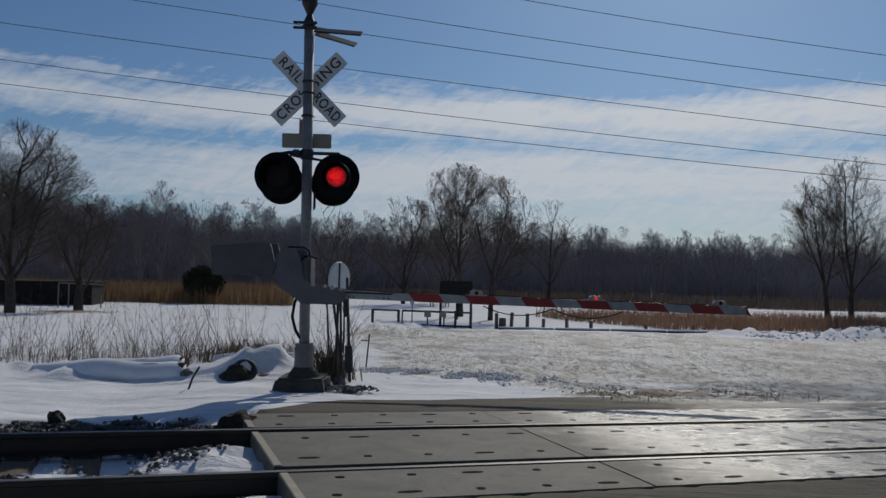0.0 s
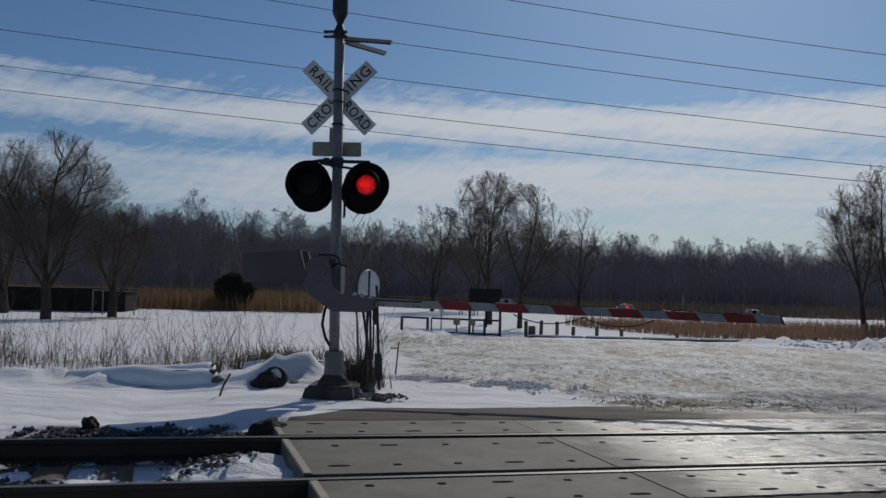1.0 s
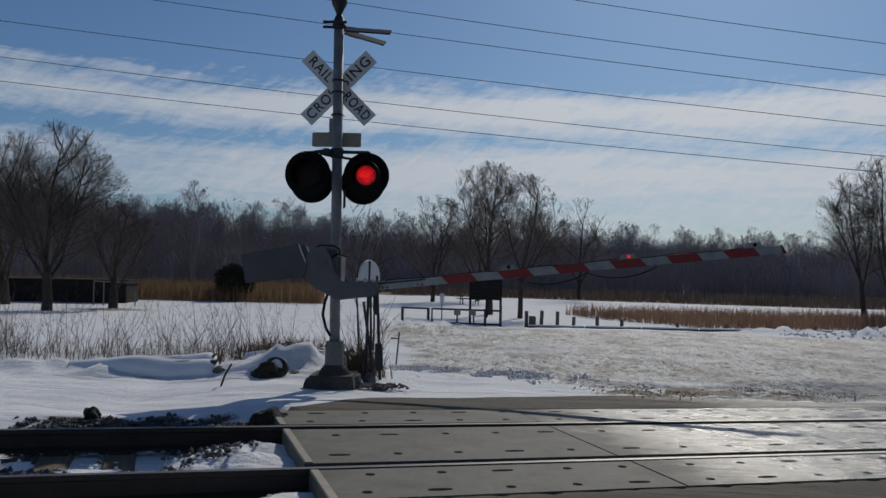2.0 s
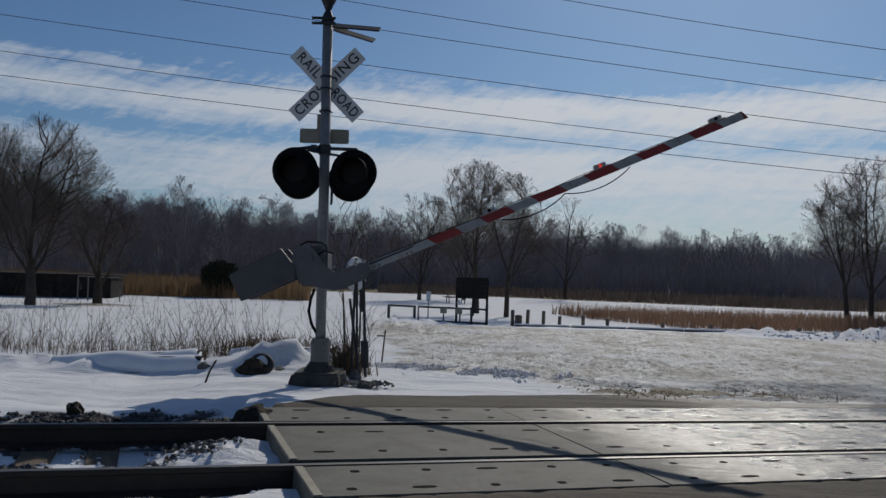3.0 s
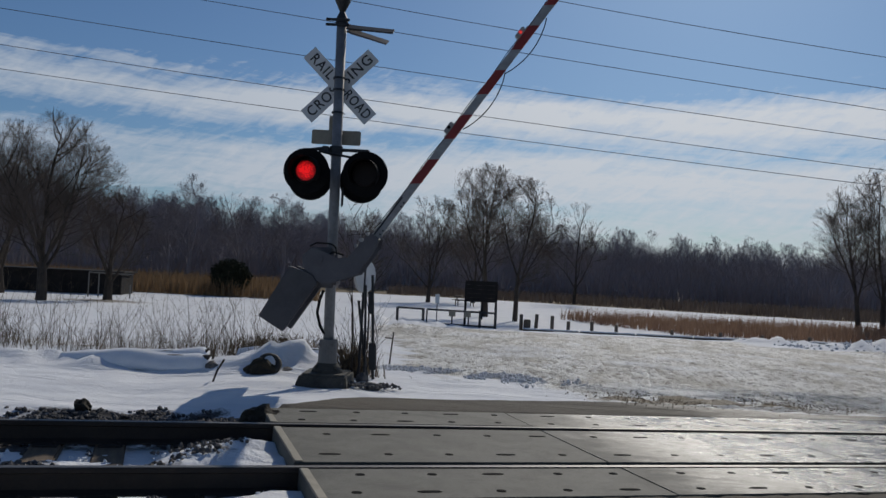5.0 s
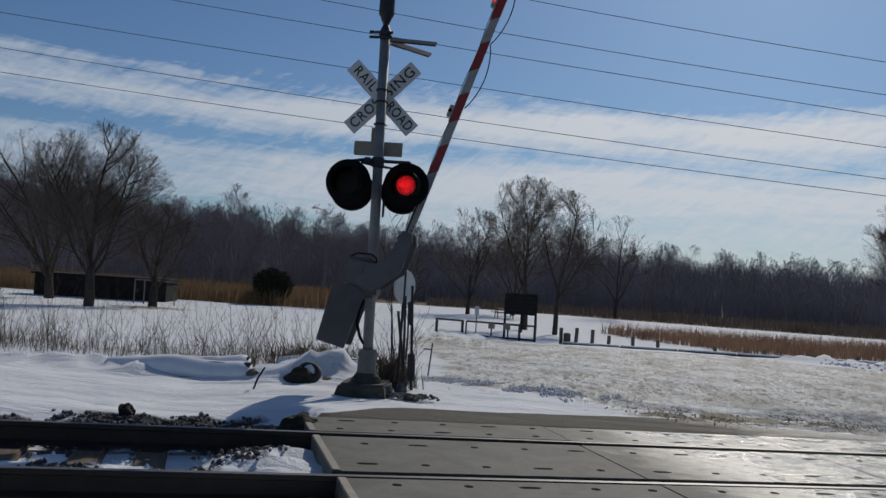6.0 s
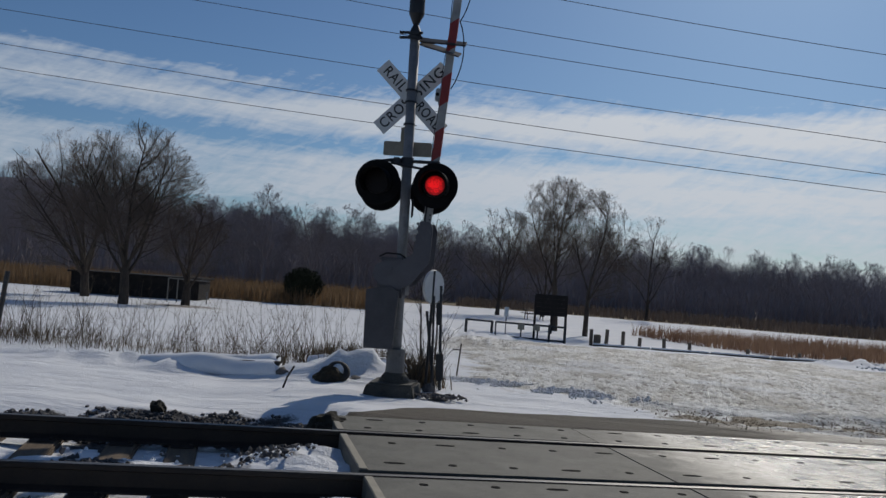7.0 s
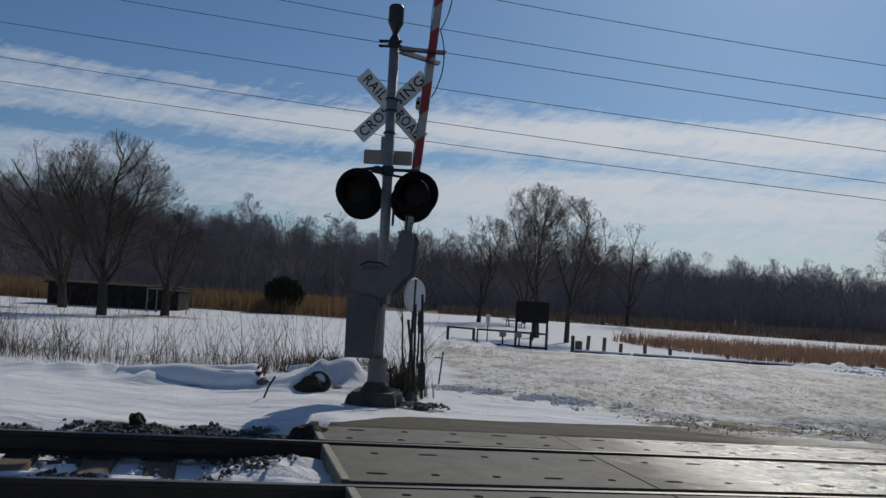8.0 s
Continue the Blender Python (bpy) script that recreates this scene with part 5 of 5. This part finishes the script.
def build_stones():
    r = np.random.RandomState(2)
    spots, sizes = [], []
    for k in range(26000):
        u, v = 0.02 - 9.5 * r.rand(), r.uniform(-1.2, 3.3)
        if abs(v) < 0.09 or abs(v - GAUGE) < 0.09:
            continue
        p = TRACK @ Vector((u, v, 0))
        i, j = np.searchsorted(BED_MAP["ys"], p.y), np.searchsorted(BED_MAP["xs"], p.x)
        if BED_MAP["stone"][i, j] + r.normal(0, 0.06) < 0.47:
            continue
        s = r.uniform(0.012, 0.030)
        spots.append((p.x, p.y, BED_MAP["z"][i, j] + s * r.uniform(-0.1, 0.45)))
        sizes.append(s)
    stones_mesh(spots, sizes, 3, "ballast", STONE, "dark crushed-stone ballast showing through snow", "ballast")
    # broken crust of snow between and beside the rails
    spots, sizes = [], []
    for k in range(2600):
        u, v = 0.03 - 7.5 * r.rand() ** 1.3, r.choice([r.uniform(0.15, 1.35), r.uniform(-1.3, -0.15)])
        p = TRACK @ Vector((u, v, 0))
        i, j = np.searchsorted(BED_MAP["ys"], p.y), np.searchsorted(BED_MAP["xs"], p.x)
        edge = BED_MAP["stone"][i, j]
        if not 0.22 < edge + r.normal(0, 0.05) < 0.46:
            continue
        s = r.uniform(0.007, 0.022)
        spots.append((p.x, p.y, BED_MAP["z"][i, j] + s * r.uniform(-0.2, 0.3)))
        sizes.append(s)
    stones_mesh(spots, sizes, 8, "snow_crust", SNOW, "broken lumps of snow crust along the rails", "snow")
    # ridge of ploughed snow lumps across the lot's edge
    spots, sizes = [], []
    for k in range(3600):
        f = r.rand()
        x, y = -1.0 + 2.6 * f + r.normal(0, 0.2), 13.35 - 0.6 * f + r.normal(0, 0.36)
        if noise.noise(Vector((x * 1.7, y * 1.1, 4))) < -0.10 + 0.25 * abs(y - 13.35 + 0.6 * f):
            continue
        s = r.uniform(0.007, 0.024) * (2.0 if r.rand() < 0.05 else 1)
        spots.append((x, y, ground_z(x, y) + s * 0.4 + 0.05 * np.exp(-((y - 13.35 + 0.6 * f) / 0.25) ** 2) * r.rand()))
        sizes.append(s)
    for k in range(220):
        x = 12.5 + 7 * r.rand()
        y = 33.6 + r.normal(0, 0.8)
        spots.append((x, y, ground_z(x, y) + sum(h * math.exp(-((x - a) / b) ** 2 - ((y - c) / d) ** 2) for a, c, b, d, h in MOUNDS)))
        sizes.append(r.uniform(0.03, 0.08))
    stones_mesh(spots, sizes, 4, "ploughed_snow", DIRTY_SNOW, "lumpy ploughed snow left across the lot", "snow ridge")
    spots, sizes = [], []
    for k in range(260):
        x, y = -1.15 + r.normal(0, 0.16), 10.38 + r.normal(0, 0.10)
        spots.append((x, y, ground_z(x, y) + 0.03))
        sizes.append(r.uniform(0.010, 0.026))
    stones_mesh(spots, sizes, 9, "earth_clods", STONE, "dark earth and gravel dug up beside the foundation", "earth")
    spots, sizes = [], []
    for k in range(1500):
        f = r.rand()
        x, y = 2.1 + 3.6 * f + r.normal(0, 0.4), 11.15 + 1.0 * f + r.normal(0, 0.55)
        spots.append((x, y, ground_z(x, y) + 0.005))
        sizes.append(r.uniform(0.003, 0.012))
    stones_mesh(spots, sizes, 5, "gravel", TIE_WOOD, "wet gravel and mud along the lot's near edge", "gravel")


# ---------------------------------------------------------------- the lot's far side and the field
def build_far_side():
    g = ground_z
    Y = 38.0
    gz = -1.13
    gate = thing("pipe_gate", pose(0, Y, 0), "dark painted steel pipe gate across the snowy path", "gate")

    def bar(name, a, b, r):
        bm = bmesh.new()
        rod(bm, (a[0], 0, a[1]), (b[0], 0, b[1]), r, None, 10)
        part(name, bm, DARK_STEEL, gate)
    for x, z1 in ((-3.15, -0.36), (-1.97, -0.37), (1.32, -0.20)):
        bar("post", (x, gz - 0.3), (x, z1), 0.065)
    bar("post", (0.62, gz - 0.3), (0.62, -0.36), 0.06)
    bar("rail", (-3.15, -0.38), (-1.97, -0.40), 0.045)
    bar("rail", (-1.80, -0.40), (1.32, -0.44), 0.045)
    bar("rail", (-1.80, -1.03), (1.32, -1.07), 0.045)
    for x in (-1.80, -0.65, 0.1):
        bar("upright", (x, -0.40), (x, -1.05), 0.035)
    for x in (-0.65, 0.05):
        bm = bmesh.new()
        box(bm, x, -0.06, -0.54, 0.30, 0.012, 0.26, 0.003)
        part("notice", bm, SIGN_BACK, gate, "small weathered notice plate")
    board = thing("notice_board", pose(0.65, 39.6, g(0.65, 39.6)), "dark wooden notice board on two posts", "notice board")
    for x in (-0.72, 0.72, 0.06):
        bm = bmesh.new()
        box(bm, x, 0, 0.95, 0.11, 0.11, 2.3 if x != 0.06 else 1.2, 0.01)
        part("post", bm, SHED_WALL, board)
    for k in range(5):
        bm = bmesh.new()
        box(bm, 0, -0.07, 1.28 + 0.2 * k, 1.5, 0.03, 0.195, 0.006)
        part("board", bm, SHED_WALL, board)
    sign = thing("sign_post", pose(-1.55, 43.5, g(-1.55, 43.5)), "thin post with a small pale sign in the field", "sign")
    bm = bmesh.new()
    rod(bm, (0, 0, -0.2), (0, 0, 1.35), 0.03, None, 8)
    part("post", bm, GALV, sign)
    bm = bmesh.new()
    box(bm, 0, -0.04, 1.15, 0.22, 0.01, 0.5, 0.003)
    part("plate", bm, SIGN_WHITE, sign, "small pale plate")
    table = thing("picnic_table", pose(-0.2, 64.0, g(-0.2, 64.0), 0, 0, 12), "grey timber picnic table dusted with snow", "table")
    for name, dims in (("tabletop", (0, 0, 0.74, 1.7, 0.75, 0.05)), ("bench", (0, -0.75, 0.45, 1.7, 0.26, 0.045)), ("bench", (0, 0.75, 0.45, 1.7, 0.26, 0.045))):
        bm = bmesh.new()
        box(bm, *dims, 0.008)
        part(name, bm, POST_WOOD, table)
    for x in (-0.6, 0.6):
        bm = bmesh.new()
        box(bm, x, 0, 0.43, 0.06, 1.6, 0.08, 0.006)
        for s in (-1, 1):
            rod(bm, (x, s * 0.6, -0.05), (x, s * 0.25, 0.72), 0.04, None, 6)
        part("leg_frame", bm, POST_WOOD, table)
    # row of short posts along the edge of the lot
    bm = bmesh.new()
    rod(bm, (0, 0, -0.3), (0, 0, 0.72), 0.085, 0.08, 12)
    bmesh.ops.bevel(bm, geom=[e for e in bm.edges if e.calc_length() < 0.06], offset=0.012, segments=1, affect="EDGES")
    first = None
    for x, y, h in ((2.50, 38.0, 1.0), (3.17, 38.0, 1.05), (3.9, 38.0, 1.0), (4.65, 38.2, 0.68), (5.73, 38.2, 0.75), (6.8, 38.0, 0.6),
                    (9.3, 38.0, 0.45), (11.4, 37.8, 0.45), (13.2, 37.6, 0.4), (15.2, 37.4, 0.42)):
        m = pose(x, y, g(x, y), 0, random.Random(x).uniform(-3, 3), 0)
        if first is None:
            first = thing("wooden_post", m, "short weathered wooden post at the lot's edge", "post", "posts along the lot")
            part("post", bm, POST_WOOD, first)
        else:
            c = copy_thing(first, m)
            c.scale = (1, 1, h)
    bm = bmesh.new()
    box(bm, 0, 0, 0, 0.3, 0.3, 0.6, 0.03)
    tagged(part("utility_box", bm, POST_WOOD, None, "", pose(2.75, 37.8, g(2.75, 37.8) + 0.2)), "small weathered box beside the posts", "box")
    # low landscape timbers along the lot
    for x0 in np.arange(2.6, 17.5, 2.5):
        bm = bmesh.new()
        y = 37.5 - 0.03 * x0
        box(bm, 0, 0, -0.01, 2.48, 0.14, 0.16, 0.02)
        t = part("landscape_timber", bm, POST_WOOD, None, "", pose(x0 + 1.2, y, g(x0 + 1.2, y), 0, 0, random.Random(x0).uniform(-1.5, 1.5)))
        tagged(t, "low timber edging the lot, capped with snow", "timber", "timbers along the lot")
        bm = bmesh.new()
        box(bm, 0, 0.02, 0.09, 2.46, 0.2, 0.06, 0.025)
        part("snow_cap", bm, SNOW, t, "snow cap")
    # dark shed with a light frame before it
    shed = thing("field_shed", pose(-27.2, 55.0, g(-27, 55), 0, 0, 8), "long low dark shed at the field's edge", "shed")
    bm = bmesh.new()
    box(bm, 0, 0, 0.65, 8.6, 3.0, 1.5, 0.03)
    part("wall", bm, SHED_WALL, shed)
    bm = bmesh.new()
    box(bm, 0, 0, 1.46, 9.0, 3.4, 0.12, 0.02)
    part("roof", bm, SHED_WALL, shed, "flat dark roof")
    for k in range(14):
        bm = bmesh.new()
        box(bm, -4.1 + 0.63 * k, -1.515, 0.65, 0.05, 0.03, 1.45, 0.005)
        part("batten", bm, SHED_WALL, shed)
    goal = thing("goal_frame", pose(-22.2, 50.5, g(-22.2, 50.5), 0, 0, 6), "light grey tubular frame in the snow", "frame")
    for a, b in (((-1.0, 0), (-1.0, 1.5)), ((-0.4, 0), (-0.4, 1.5)), ((1.5, 0), (1.5, 0.8)), ((-1.0, 1.5), (1.6, 1.45))):
        bm = bmesh.new()
        rod(bm, (a[0], 0, a[1] - 0.1 * (a[1] == 0)), (b[0], 0, b[1]), 0.04, None, 8)
        part("tube", bm, WEATHERED, goal)
    # clipped evergreen bush
    root = thing("evergreen_bush", pose(-17.5, 61.0, g(-17.5, 61.0)), "dense dark rounded evergreen bush", "bush")
    bm = bmesh.new()
    rod(bm, (0, 0, -0.1), (0, 0, 1.0), 0.35, 0.2, 10)
    part("trunk", bm, BARK, root)
    r = np.random.RandomState(9)
    n = 9000
    th, ph = r.uniform(0, 2 * np.pi, n), np.arccos(r.uniform(-0.8, 1, n))
    rad = r.uniform(0.55, 1.06, n) * (1 + 0.08 * np.sin(5 * th) * np.sin(4 * ph))
    c = np.stack([1.4 * rad * np.sin(ph) * np.cos(th), 1.4 * rad * np.sin(ph) * np.sin(th), 1.5 + 1.15 * rad * np.cos(ph)], -1)
    d1, d2 = r.normal(0, 0.08, (n, 3)), r.normal(0, 0.08, (n, 3))
    me = raw_mesh("foliage", np.stack([c, c + d1, c + d2], 1).reshape(-1, 3), np.arange(3 * n).reshape(-1, 3).tolist(), EVERGREEN)
    f = new("foliage", me)
    f.parent = root
    # leaning fence post near the track, with wire gone
    p = thing("fence_post", pose(-11.55, 16.9, g(-11.55, 16.9), 0, 6, 0), "dark leaning steel fence post in the snow", "post")
    bm = bmesh.new()
    rod(bm, (0, 0, -0.2), (0, 0, 1.25), 0.055, 0.05, 8)
    part("post", bm, DARK_STEEL, p)


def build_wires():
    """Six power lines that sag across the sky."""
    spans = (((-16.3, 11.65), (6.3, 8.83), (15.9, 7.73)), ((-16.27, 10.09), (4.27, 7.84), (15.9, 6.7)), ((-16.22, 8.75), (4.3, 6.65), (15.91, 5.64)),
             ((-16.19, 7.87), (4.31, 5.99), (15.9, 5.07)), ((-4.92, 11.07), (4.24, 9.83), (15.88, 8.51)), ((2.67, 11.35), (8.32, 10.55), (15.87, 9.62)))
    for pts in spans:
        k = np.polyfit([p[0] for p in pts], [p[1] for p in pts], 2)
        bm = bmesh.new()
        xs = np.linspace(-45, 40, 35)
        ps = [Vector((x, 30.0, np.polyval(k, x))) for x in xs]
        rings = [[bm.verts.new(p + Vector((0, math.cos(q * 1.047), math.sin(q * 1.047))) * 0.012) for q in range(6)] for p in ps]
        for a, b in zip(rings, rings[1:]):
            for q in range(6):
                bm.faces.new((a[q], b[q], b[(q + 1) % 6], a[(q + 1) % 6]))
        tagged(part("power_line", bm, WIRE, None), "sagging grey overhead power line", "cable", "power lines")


build_track()
build_trees()
build_woods()
build_grass()
build_weeds()
signal, led_left, led_right, gate_arm = build_signal()
build_clutter()
build_far_side()
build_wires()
build_stones()
build_crossing()


def motions():
    walk(gate_arm, [(t, Matrix.Translation(HUB) @ pose(0, 0, 0, 0, -a, 0)) for t, a in ARM_TURN])
    for unit, lit in ((led_left, LEFT_ON), (led_right, RIGHT_ON)):
        rest, out = pose(0, 0.0, 0), pose(0, -0.042, 0)
        rows = [(0.0, out if lit[0][0] == 0.0 else rest)]
        for a, b in lit:
            if a > 0:
                rows += [(a - 0.034, rest), (a, out)]
            rows += [(b, out), (b + 0.034, rest)]
        rows.append((8.0, rest))
        walk(unit, rows)


motions()
